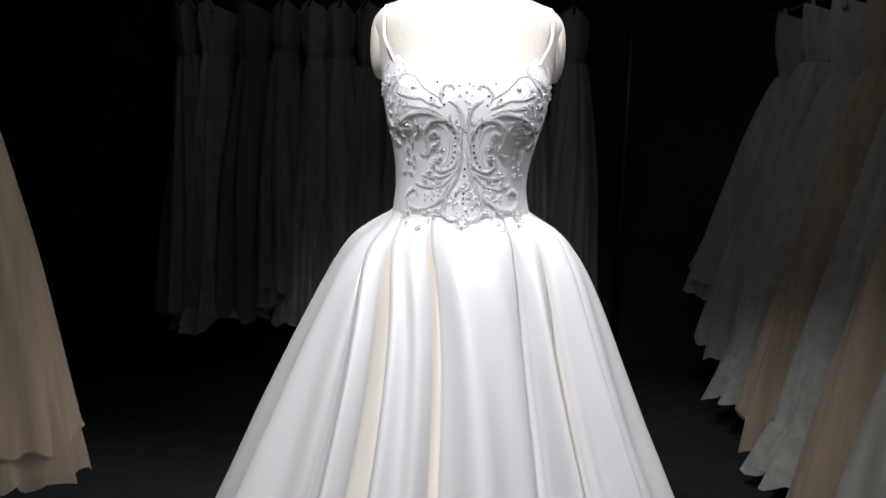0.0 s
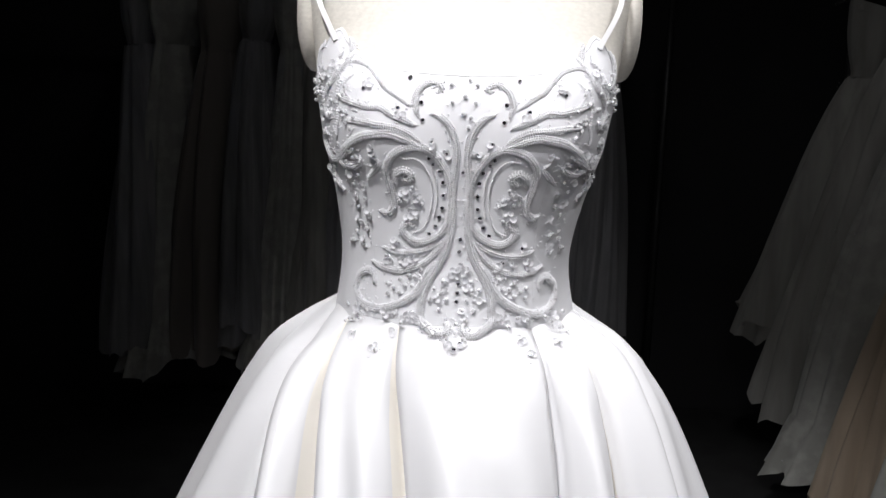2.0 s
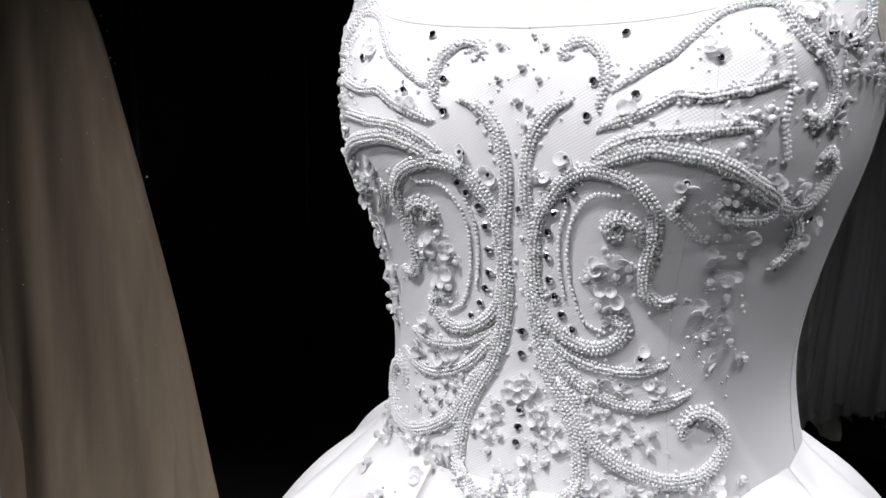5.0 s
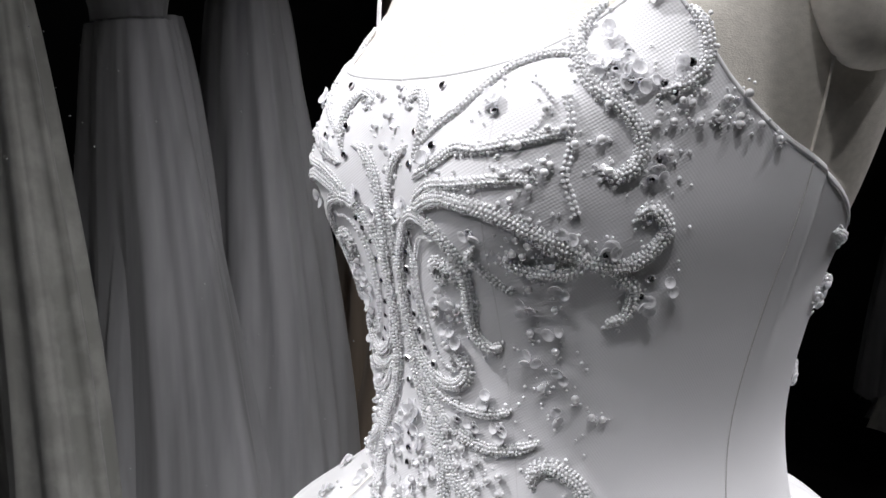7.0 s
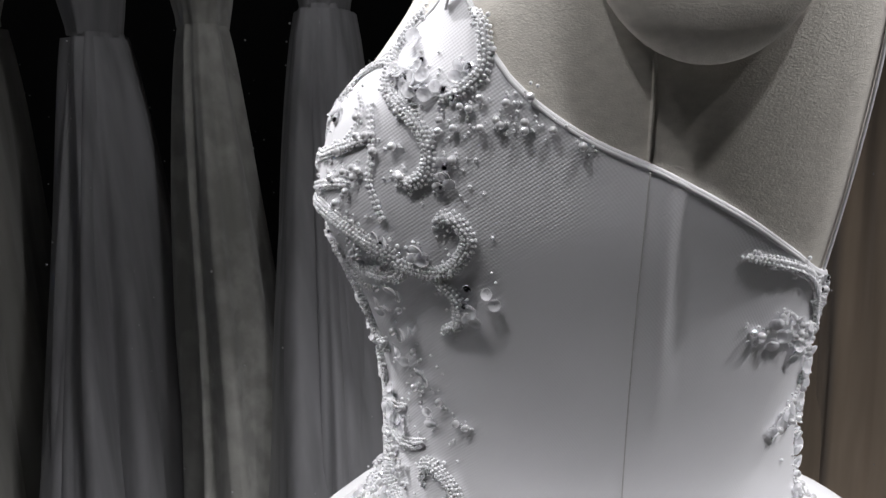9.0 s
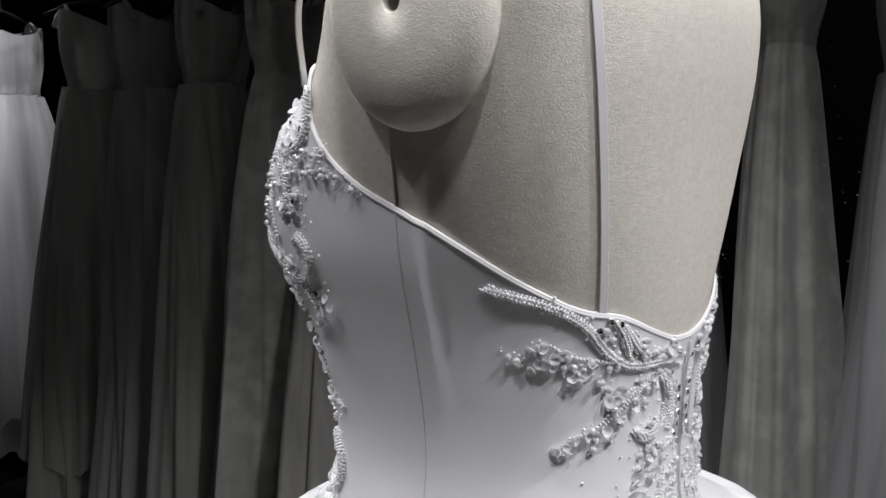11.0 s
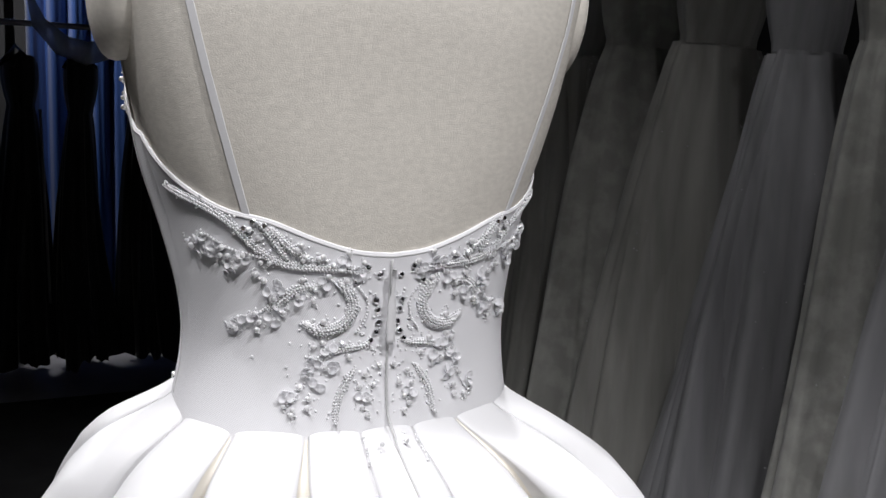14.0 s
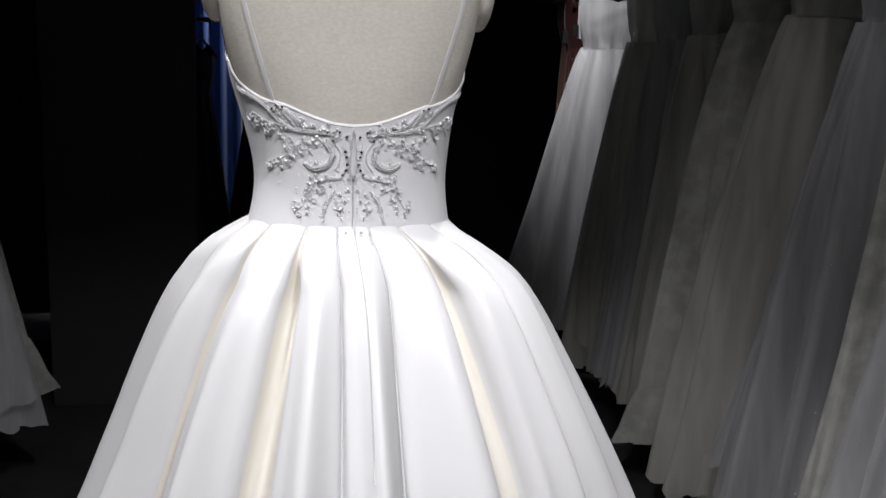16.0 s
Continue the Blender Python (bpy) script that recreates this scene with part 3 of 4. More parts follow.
for i, (y, cloth, label) in enumerate(WEST):
    y += 0.17 * min(1.0, max(0.0, (y + 2.2) / 1.2)) + (0.11 if i == 0 else -0.06 if i == 1 else -0.03 if i == 2 else 0.0)
    satin = "satin" in cloth
    bright = "bright" in label
    hanging_gown(WEST_X(y) + (0.03 if bright else 0.0), y, 8 + random.Random(i).uniform(-7, 7), cloth, 1.80, hem=0.14 + 0.1 * random.Random(i + 50).random(), seed=i, label=label,
                 flare=0.13 if satin else 0.36 if bright else 0.33 if i == 0 else 0.26 if i in (1, 2) else (0.33 if y > -1.7 else 0.22) + 0.04 * random.Random(i + 70).random(), thick=0.04 if satin else 0.13, tags=bright, sparkle=0 if satin else 90 if i == 0 else 40)

EAST = [
    (2.3, "ivory tulle", 0.46), (2.0, "ivory tulle", 0.3), (1.72, "ivory lace", 0.2), (1.45, "champagne tulle", 0.12), (1.18, "ivory lace", 0.1), (0.9, "champagne tulle", 0.1), (0.6, "ivory tulle", 0.1), (0.3, "ivory lace", 0.1),
]
clothes_rack(((1.42, 2.6), (1.42, 0.1)), 1.80, "steel clothes rail with long evening gowns")
for i, (y, cloth, hem) in enumerate(EAST):
    hanging_gown(1.42, y, random.Random(i + 9).uniform(-6, 6), cloth, 1.80, hem=hem, seed=20 + i, label=f"{cloth} gown hanging on the rack by the wall", flare=0.38, thick=0.15, sparkle=45)

NORTH = [
    (-1.22, "grey tulle"), (-1.08, "ivory lace"), (-0.93, "taupe satin"), (-0.8, "grey tulle"), (-0.68, "ivory lace"), (-0.55, "ivory tulle"), (-0.42, "grey tulle"), (-0.28, "ivory tulle"), (-0.14, "ivory lace"), (0.05, "grey tulle"), (0.28, "ivory tulle"), (0.46, "grey tulle"),
]
clothes_rack(((-2.1, 2.5), (0.72, 2.5)), 1.80, "steel clothes rail along the back wall")
for i, (x, cloth) in enumerate(NORTH):
    hanging_gown(x, 2.5, 90 + random.Random(i + 30).uniform(-25, 25), cloth, 1.80, hem=0.26 + 0.12 * random.Random(i + 90).random(), seed=40 + i, label=f"{cloth} gown hanging on the back rail in shadow", flare=0.24, thick=0.12)

for i, (x, y, cloth) in enumerate(((0.98, -1.55, "white tulle"), (1.02, -1.85, "ivory lace"))):
    hanging_gown(x + 0.2, y, 8 * i, cloth, 1.80, hem=0.25, seed=60 + i, label=f"{cloth} gown hanging on the short rail", flare=0.36, thick=0.13)
clothes_rack(((1.2, -1.35), (1.2, -2.1)), 1.80, "short steel clothes rail")

for i, x in enumerate((-0.32, -0.05, 0.2, 0.47)):
    dark = hanging_gown(x, -3.72, 90 + 12 * (-1) ** i, "black satin", 1.56, hem=0.1, seed=80 + i, label="black satin evening gown hanging before the window", flare=0.17, thick=0.12)
    if i == 1:
        # a white draped cloth and a thin pale pole, only parented here, in the gown's own axes
        arc = [(0.145, -0.16, 1.66), (0.15, -0.13, 1.56), (0.155, -0.04, 1.47), (0.16, 0.06, 1.44), (0.155, 0.14, 1.46), (0.145, 0.18, 1.50)]
        mesh_object("collar", *tube(arc, [0.012, 0.03, 0.045, 0.05, 0.04, 0.015], 14), CLOTHS["white tulle"], dark, "white draped collar")
        mesh_object("sash", *tube([(0.17, -0.13, 1.2), (0.175, -0.12, 0.8), (0.18, -0.11, 0.37)], 0.006, 8), PALE_TILE, dark, "narrow pale sash")
clothes_rack(((-0.55, -3.72), (0.8, -3.72)), 1.56, "low steel clothes rail before the shop window")

structure("wall_partition", box_bm(0.39, 0.92, -2.5, -2.38, 0.012, H, 0.004), PARTITION, "dark grey painted partition standing on the carpet")


# ---- beadwork on the bodice ----
SKIRT_TOP = np.array([(math.degrees(math.atan2(v.co.x, -v.co.y)), v.co.z, math.hypot(v.co.x, v.co.y)) for v in skirt_ob.data.vertices if v.co.z > 0.95])


def skirt_radius(az, z):
    """How far the skirt's cloth stands from the axis there, taken as the outermost of its nearby folds."""
    turn = np.abs((SKIRT_TOP[:, 0] - az + 180) % 360 - 180)
    near = np.argsort((turn * 0.0024) ** 2 + (SKIRT_TOP[:, 1] - z) ** 2)[:5]
    return float(SKIRT_TOP[near, 2].mean())


def surface(az, z, off=0.0):
    """A point over bodice or, below the waist, over the top of the skirt."""
    p = body_point(az, max(z, 1.05), 0.0022)
    r = math.hypot(p.x, p.y)
    if z < 1.066:
        over = skirt_radius(az, min(z, 1.05)) + 0.0015
        blend = min(1.0, (1.066 - z) / 0.014)
        r += max(0.0, over - r) * blend
    return Vector(((r + off) * math.sin(radians(az)), -(r + off) * math.cos(radians(az)), z))


def surface_normal(az, z):
    if z >= 1.05:
        return body_normal(az, z)
    return Vector((math.sin(radians(az)), -math.cos(radians(az)), 0.9)).normalized()


bead_rng = random.Random(11)


def dense(points, step):
    """Even steps along a Catmull-Rom line in azimuth and height, as points of the surface with their places."""
    ks = list(range(len(points)))
    fine = []
    for t in np.linspace(0, len(points) - 1, 60 * len(points)):
        a = smooth_interp(t, ks, [p[0] for p in points])
        z = smooth_interp(t, ks, [p[1] for p in points])
        fine.append((a, z, surface(a, z)))
    out, gone = [fine[0]], 0.0
    for p, q in zip(fine, fine[1:]):
        gone += (q[2] - p[2]).length
        if gone >= step:
            out.append(q)
            gone = 0.0
    return out


def one_stroke(style, radius, points):
    if style == "cord":
        seed = 0.00088
        radius *= 1.12
        line = dense(points, 0.00178)
        n = len(line)
        centres, radii = [], []
        for i, (a, z, p) in enumerate(line):
            nrm = surface_normal(a, z)
            d = (line[min(i + 1, n - 1)][2] - line[max(i - 1, 0)][2]).normalized()
            side = nrm.cross(d).normalized()
            end = min(1.0, 0.55 + 0.45 * min(i, n - 1 - i) / 5)
            r = radius * end
            count = max(4, int(math.pi * 1.25 * r / 0.00188))
            for k in range(count):
                w = -0.12 * math.pi + 1.24 * math.pi * (k + 0.25) / count
                slant = 0.0018 * math.cos(w)
                j = Vector((bead_rng.gauss(0, 1), bead_rng.gauss(0, 1), bead_rng.gauss(0, 1))) * 0.00011
                centres.append(p + side * (math.cos(w) * r) + nrm * (math.sin(w) * r * 0.72 + r * 0.15) + d * slant + j)
                radii.append(seed * bead_rng.uniform(0.88, 1.1))
            # stray beads along both sides of the cord
            if bead_rng.random() < 0.22:
                s = bead_rng.choice((-1, 1)) * (r + bead_rng.uniform(0.0006, 0.0034))
                centres.append(p + side * s + nrm * 0.0005)
                radii.append(seed * bead_rng.uniform(0.9, 1.35))
        core = [p + surface_normal(a, z) * radius * 0.2 for a, z, p in line[::2]]
        ob = beads_mesh("beaded_cord", centres, radii, BEAD, bodice_ob, "raised cord of white glass seed beads", "stuff")
        if len(core) > 2:
            mesh_object("cord_core", *tube(core, radius * 0.56, 8), SATIN, bodice_ob)
    else:
        line = dense(points, radius * 2.05)
        centres, radii = [], []
        for i, (a, z, p) in enumerate(line):
            nrm = surface_normal(a, z)
            d = (line[min(i + 1, len(line) - 1)][2] - line[max(i - 1, 0)][2]).normalized()
            side = nrm.cross(d)
            for s in ((-0.9, 0.9) if style == "strand2" else (0,)):
                centres.append(p + nrm * radius * 1.1 + side * (s * radius + bead_rng.gauss(0, 0.00015)))
                radii.append(radius * bead_rng.uniform(0.85, 1.1))
        beads_mesh("bead_strand", centres, radii, BEAD, bodice_ob, "single line of glass seed beads", "stuff")


def stroke(style, radius, points):
    """One line of beadwork and its mirror image on the other half of the bodice."""
    one_stroke(style, radius, points)
    one_stroke(style, radius, [(-a, z) for a, z in points])


stroke("cord", 0.0025, [(10.3, 1.24), (7.4, 1.237), (4.6, 1.23), (2.8, 1.221), (2.0, 1.209), (2.1, 1.197), (2.7, 1.184), (2.9, 1.17)])
stroke("cord", 0.0027, [(29.8, 1.156), (27.2, 1.154), (24.6, 1.16), (24.3, 1.172), (24.9, 1.183), (24.6, 1.194), (22.2, 1.204), (18.8, 1.21), (14.4, 1.212), (10.3, 1.208), (7.0, 1.199), (4.2, 1.187), (3.2, 1.171), (3.6, 1.155), (5.7, 1.142), (10.6, 1.133), (15.8, 1.13), (19.8, 1.134), (21.5, 1.141), (19.1, 1.146), (16.9, 1.142)])
stroke("strand", 0.0010, [(18.8, 1.202), (15.2, 1.202), (12.5, 1.196), (10.5, 1.185), (10.2, 1.17), (11.2, 1.156), (13.6, 1.143), (17.8, 1.138)])
stroke("strand", 0.0010, [(10.1, 1.195), (8.6, 1.183), (8.5, 1.169), (9.5, 1.154)])
stroke("cord", 0.0027, [(22.5, 1.181), (21.9, 1.188), (20.1, 1.192), (18.0, 1.191), (17.2, 1.187), (19.0, 1.183), (20.1, 1.186)])
stroke("cord", 0.0028, [(13.7, 1.212), (18.1, 1.218), (22.7, 1.222), (26.9, 1.221), (32.0, 1.218), (38.3, 1.21), (44.6, 1.201), (43.0, 1.194), (37.3, 1.194), (33.3, 1.198), (34.6, 1.201)])
stroke("cord", 0.0019, [(14.3, 1.217), (16.8, 1.222), (20.9, 1.227), (26.7, 1.229), (32.1, 1.231), (37.7, 1.232)])
stroke("cord", 0.0019, [(15.4, 1.23), (19.2, 1.234), (22.5, 1.238), (25.7, 1.243), (29.9, 1.243), (34.9, 1.246), (42.6, 1.251)])
stroke("cord", 0.0015, [(50.0, 1.26), (48.2, 1.273), (41.6, 1.281), (33.8, 1.277), (28.5, 1.267), (25.1, 1.259), (21.4, 1.253), (17.0, 1.245)])
stroke("cord", 0.0022, [(14.8, 1.238), (15.8, 1.249), (15.1, 1.258), (12.7, 1.264), (9.7, 1.264), (7.7, 1.26), (9.2, 1.258)])
stroke("cord", 0.0019, [(30.1, 1.123), (25.5, 1.12), (19.0, 1.12), (12.2, 1.124), (6.3, 1.132)])
stroke("cord", 0.0022, [(35.8, 1.109), (31.2, 1.105), (24.9, 1.103), (18.4, 1.106), (12.6, 1.113), (7.8, 1.124), (4.9, 1.133)])
stroke("cord", 0.0030, [(2.6, 1.17), (3.0, 1.152), (3.9, 1.135), (6.1, 1.118), (9.6, 1.104), (12.5, 1.09), (13.8, 1.076), (13.7, 1.063), (10.4, 1.057), (7.0, 1.052), (3.7, 1.053), (2.5, 1.059), (3.8, 1.062)])
stroke("cord", 0.0030, [(8.1, 1.114), (11.5, 1.103), (14.0, 1.092), (17.4, 1.082), (22.9, 1.074), (29.7, 1.068), (35.7, 1.067), (41.2, 1.07), (45.4, 1.08), (44.5, 1.091), (39.2, 1.099), (35.7, 1.097), (34.5, 1.088)])
stroke("cord", 0.0019, [(28.2, 1.201), (26.9, 1.197), (29.9, 1.189), (32.9, 1.183)])
stroke("cord", 0.0026, [(33.5, 1.215), (36.5, 1.212), (40.8, 1.204), (46.4, 1.198), (52.0, 1.197), (56.1, 1.204), (57.8, 1.213), (55.3, 1.221), (52.8, 1.218)])
stroke("cord", 0.0024, [(49.2, 1.196), (53.1, 1.187), (52.4, 1.175), (48.8, 1.170)])
stroke("cord", 0.0024, [(60.1, 1.298), (61.9, 1.291), (62.3, 1.280), (61.4, 1.274), (58.6, 1.269), (55.3, 1.266)])
stroke("cord", 0.0026, [(42.3, 1.289), (43.6, 1.280), (45.6, 1.269), (49.1, 1.262), (51.7, 1.255), (53.0, 1.246), (52.0, 1.237), (49.1, 1.234), (47.2, 1.238)])
stroke("cord", 0.0022, [(47.2, 1.301), (44.1, 1.292), (43.1, 1.281)])
stroke("strand2", 0.0011, [(42.3, 1.264), (43.1, 1.254), (43.0, 1.244), (42.4, 1.234), (43.3, 1.225), (44.2, 1.218)])
stroke("strand", 0.0010, [(37.7, 1.269), (40.2, 1.263), (38.9, 1.255), (36.3, 1.249), (34.5, 1.244)])
stroke("cord", 0.0018, [(165.9, 1.095), (160.6, 1.083), (158.5, 1.073), (158.0, 1.063)])
stroke("strand", 0.0010, [(169.1, 1.054), (169.9, 1.048), (170.0, 1.041)])
stroke("strand", 0.0010, [(111.3, 1.170), (115.9, 1.177), (121.2, 1.171), (128.4, 1.167), (134.8, 1.164)])
stroke("strand", 0.0009, [(122.9, 1.127), (129.7, 1.130), (136.3, 1.139), (142.7, 1.148), (150.4, 1.147)])
stroke("strand", 0.0009, [(139.7, 1.072), (144.4, 1.083), (148.3, 1.097), (153.6, 1.110)])
stroke("cord", 0.0019, [(103.4, 1.204), (117.3, 1.195), (125.6, 1.184), (131.4, 1.171), (138.6, 1.162), (149.4, 1.159), (160.4, 1.158), (170.0, 1.156)])
stroke("cord", 0.0020, [(133.5, 1.186), (137.1, 1.177), (140.5, 1.164)])
stroke("cord", 0.0020, [(136.7, 1.183), (142.2, 1.171), (148.6, 1.163)])
stroke("cord", 0.0030, [(145.7, 1.125), (151.9, 1.12), (159.8, 1.123), (164.2, 1.133), (162.6, 1.144), (157.7, 1.151)])
stroke("cord", 0.0018, [(151.0, 1.148), (143.9, 1.146), (138.2, 1.138), (132.8, 1.132)])
stroke("cord", 0.0017, [(172.0, 1.113), (169.6, 1.11), (159.4, 1.108), (153.4, 1.103)])
stroke("strand", 0.0010, [(166.6, 1.147), (170.3, 1.138), (169.7, 1.127), (165.5, 1.118)])

CRYSTAL_FRONT = [(18.6, 1.268), (32.0, 1.258), (20.4, 1.243), (13.9, 1.248), (13.1, 1.234), (10.0, 1.216), (5.2, 1.207), (28.1, 1.209), (11.1, 1.203), (9.7, 1.198), (7.6, 1.192), (6.4, 1.183), (6.2, 1.172), (6.5, 1.161), (7.6, 1.153), (9.0, 1.145), (11.3, 1.138), (24.9, 1.127), (28.0, 1.115), (21.7, 1.113), (17.4, 1.114), (0.7, 1.192), (0.6, 1.134), (0.4, 1.123), (51.2, 1.27), (57.6, 1.266), (50.9, 1.28), (0.9, 1.105), (0.5, 1.095), (0.2, 1.087), (-0.0, 1.079), (1.7, 1.047), (-0.2, 1.043)]
CRYSTAL_WING = [(42.3, 1.208), (48.5, 1.202), (55.6, 1.240), (54.8, 1.233), (56.0, 1.191), (54.6, 1.183), (48.9, 1.274), (52.5, 1.270), (55.9, 1.269), (59.9, 1.277)]
CRYSTAL_BACK = [(129.1, 1.182), (132.0, 1.186), (135.2, 1.184), (161.2, 1.159), (169.8, 1.159), (175.3, 1.154), (165.3, 1.150), (174.1, 1.138), (175.0, 1.132), (175.7, 1.124), (174.6, 1.118), (172.3, 1.113)]
PEARL_FRONT = [(28.0, 1.091), (22.7, 1.096), (19.0, 1.1), (27.8, 1.082), (22.6, 1.084), (17.7, 1.091), (14.2, 1.097), (14.4, 1.106), (8.9, 1.09), (5.7, 1.097), (24.4, 1.065), (17.4, 1.068), (20.3, 1.059), (3.9, 1.081), (6.6, 1.072), (3.7, 1.064), (-0.1, 1.054), (24.7, 1.038), (25.8, 1.041), (4.6, 1.263), (2.0, 1.267), (0.4, 1.254), (4.0, 1.249), (2.6, 1.237), (1.9, 1.229), (17.0, 1.178), (21.3, 1.17), (21.6, 1.166), (19.3, 1.166), (13.9, 1.164), (16.2, 1.151), (17.6, 1.175), (15.1, 1.168), (6.2, 1.086), (2.5, 1.072), (10.6, 1.08), (28.3, 1.063), (39.6, 1.06), (40.9, 1.066), (38.3, 1.057), (50.9, 1.064), (44.1, 1.054), (47.1, 1.05), (37.2, 1.044), (41.7, 1.055), (0.2, 1.061), (2.8, 1.049), (16.6, 1.099), (20.7, 1.091), (25.4, 1.088), (48.1, 1.261), (55.3, 1.258), (47.2, 1.248), (43.6, 1.246), (56.9, 1.243), (48.4, 1.236), (40.4, 1.238)]
PEARL_SIDE = [(55.0, 1.254), (57.4, 1.255), (61.5, 1.255), (64.5, 1.256), (68.1, 1.257), (72.1, 1.254), (76.2, 1.248), (58.6, 1.263), (61.7, 1.266), (65.6, 1.264), (69.1, 1.266), (40.4, 1.197), (36.5, 1.186), (40.4, 1.177), (35.8, 1.165), (40.2, 1.157), (37.2, 1.138), (43.6, 1.134), (49.0, 1.124), (46.8, 1.125), (34.7, 1.202), (35.5, 1.208)]
PEARL_WING = [(39.5, 1.259), (39.9, 1.252), (42.1, 1.252), (35.8, 1.245), (39.4, 1.239), (39.6, 1.235), (34.0, 1.234), (37.2, 1.237), (35.1, 1.224), (37.6, 1.229), (36.2, 1.201), (37.1, 1.206)]
PEARL_BACK = [(109.6, 1.169), (115.3, 1.177), (121.2, 1.170), (122.8, 1.165), (125.5, 1.163), (127.6, 1.166), (133.0, 1.177), (132.8, 1.162), (130.9, 1.155), (146.1, 1.173), (146.9, 1.166), (151.3, 1.165), (156.5, 1.161), (145.6, 1.152), (149.8, 1.146), (135.9, 1.140), (139.7, 1.134), (138.8, 1.131), (128.9, 1.130), (129.5, 1.120), (152.5, 1.113), (160.2, 1.112), (148.3, 1.103), (153.7, 1.097), (144.4, 1.085), (147.6, 1.078), (147.3, 1.072), (138.7, 1.073), (142.1, 1.071), (141.7, 1.068), (176.5, 1.097), (170.2, 1.092), (174.2, 1.085), (167.8, 1.084), (171.6, 1.076), (169.2, 1.071), (171.6, 1.066), (175.2, 1.052)]
CUP_FRONT = [(21.5, 1.112), (28.1, 1.113), (17.4, 1.114), (24.9, 1.128), (25.0, 1.066), (19.2, 1.064), (23.4, 1.048), (28.2, 1.064), (17.4, 1.158), (15.8, 1.17), (18.8, 1.152), (19.8, 1.172), (10.0, 1.215), (5.2, 1.207), (28.3, 1.208), (37.1, 1.044), (25.5, 1.039), (41.9, 1.062), (16.3, 1.064), (7.9, 1.082), (4.8, 1.093), (2.4, 1.068), (2.6, 1.107), (-1.0, 1.107), (2.6, 1.101), (-1.3, 1.102), (0.8, 1.11), (2.7, 1.045), (-0.6, 1.041), (49.8, 1.278), (51.3, 1.273)]
CUP_SIDE = [(35.3, 1.177), (41.5, 1.186), (40.2, 1.166), (35.3, 1.152), (41.0, 1.145), (39.7, 1.125), (55.6, 1.240), (55.2, 1.235), (59.7, 1.187), (55.6, 1.179), (43.0, 1.210), (48.9, 1.205), (58.1, 1.276), (53.6, 1.269), (49.8, 1.271), (46.4, 1.275), (47.9, 1.288)]
CUP_BACK = [(116.9, 1.168), (124.6, 1.159), (122.9, 1.125), (134.7, 1.127), (144.5, 1.140), (138.2, 1.148), (154.7, 1.108), (146.3, 1.094), (150.6, 1.087), (114.0, 1.175), (139.5, 1.080), (169.1, 1.078)]


PEARL_SPRAY = [(109.7, 1.168), (114.3, 1.176), (107.7, 1.171), (120.3, 1.165), (124.1, 1.161), (130.2, 1.155), (135.5, 1.162), (144.6, 1.17), (146.0, 1.164), (152.9, 1.166), (162.2, 1.168), (168.3, 1.162), (133.2, 1.151), (143.8, 1.142), (130.3, 1.125), (121.9, 1.12), (149.1, 1.139), (130.7, 1.182), (154.7, 1.154), (161.4, 1.151), (152.8, 1.126), (149.0, 1.11), (163.2, 1.103)]
CUP_SPRAY = [(113.9, 1.166), (119.2, 1.171), (122.1, 1.157), (126.9, 1.164), (135.3, 1.143), (137.6, 1.135), (128.6, 1.128), (120.0, 1.121), (152.9, 1.15), (160.3, 1.162), (166.4, 1.156), (149.1, 1.1), (157.0, 1.098)]
PEARL_CENTRE = [(60.0, 1.262), (64.0, 1.258), (68.0, 1.254), (0.0, 1.240), (33.0, 1.066), (37.0, 1.064)]
CUP_CENTRE = [(43.0, 1.066), (31.0, 1.262), (19.5, 1.238)]


def gem_mesh():
    """A round stone in a low metal cup: dark facets with a bright rim."""
    v, f = [], []
    rings = ((1.22, 0.0), (1.3, 0.28), (1.18, 0.44), (1.02, 0.38), (0.98, 0.42), (0.56, 0.78))
    for i, (r, h) in enumerate(rings):
        for k in range(8):
            t = math.tau * (k + (0.5 if i == 5 else 0)) / 8
            v.append((r * math.cos(t), r * math.sin(t), h))
    f = grid_faces(len(rings), 8, True)
    f.append(tuple(range(40, 48)))
    me = bpy.data.meshes.new("rhinestone")
    me.from_pydata(v, [], f)
    me.materials.append(SILVER)
    me.materials.append(CRYSTAL)
    for p in me.polygons:
        p.material_index = 0 if p.index < 32 else 1
    return me


def pearl_mesh():
    v, f = ball(3)
    me = bpy.data.meshes.new("pearl")
    me.from_pydata([tuple(p) for p in v], [], [tuple(map(int, q)) for q in f])
    me.polygons.foreach_set("use_smooth", [True] * len(me.polygons))
    me.materials.append(PEARL)
    return me


def cup_mesh():
    """A cupped clear sequin, a shallow bowl with a rolled rim."""
    prof = ((0.12, 0.02), (0.5, 0.08), (0.85, 0.3), (1.0, 0.5), (1.02, 0.56), (0.97, 0.55), (0.8, 0.36), (0.45, 0.16), (0.12, 0.1))
    v = [(r * math.cos(math.tau * k / 14), r * math.sin(math.tau * k / 14), h) for r, h in prof for k in range(14)]
    me = bpy.data.meshes.new("sequin")
    me.from_pydata(v, [], grid_faces(len(prof), 14, True))
    me.polygons.foreach_set("use_smooth", [True] * len(me.polygons))
    me.materials.append(SEQUIN)
    return me


GEM, PEARL_ME, CUP = gem_mesh(), pearl_mesh(), cup_mesh()


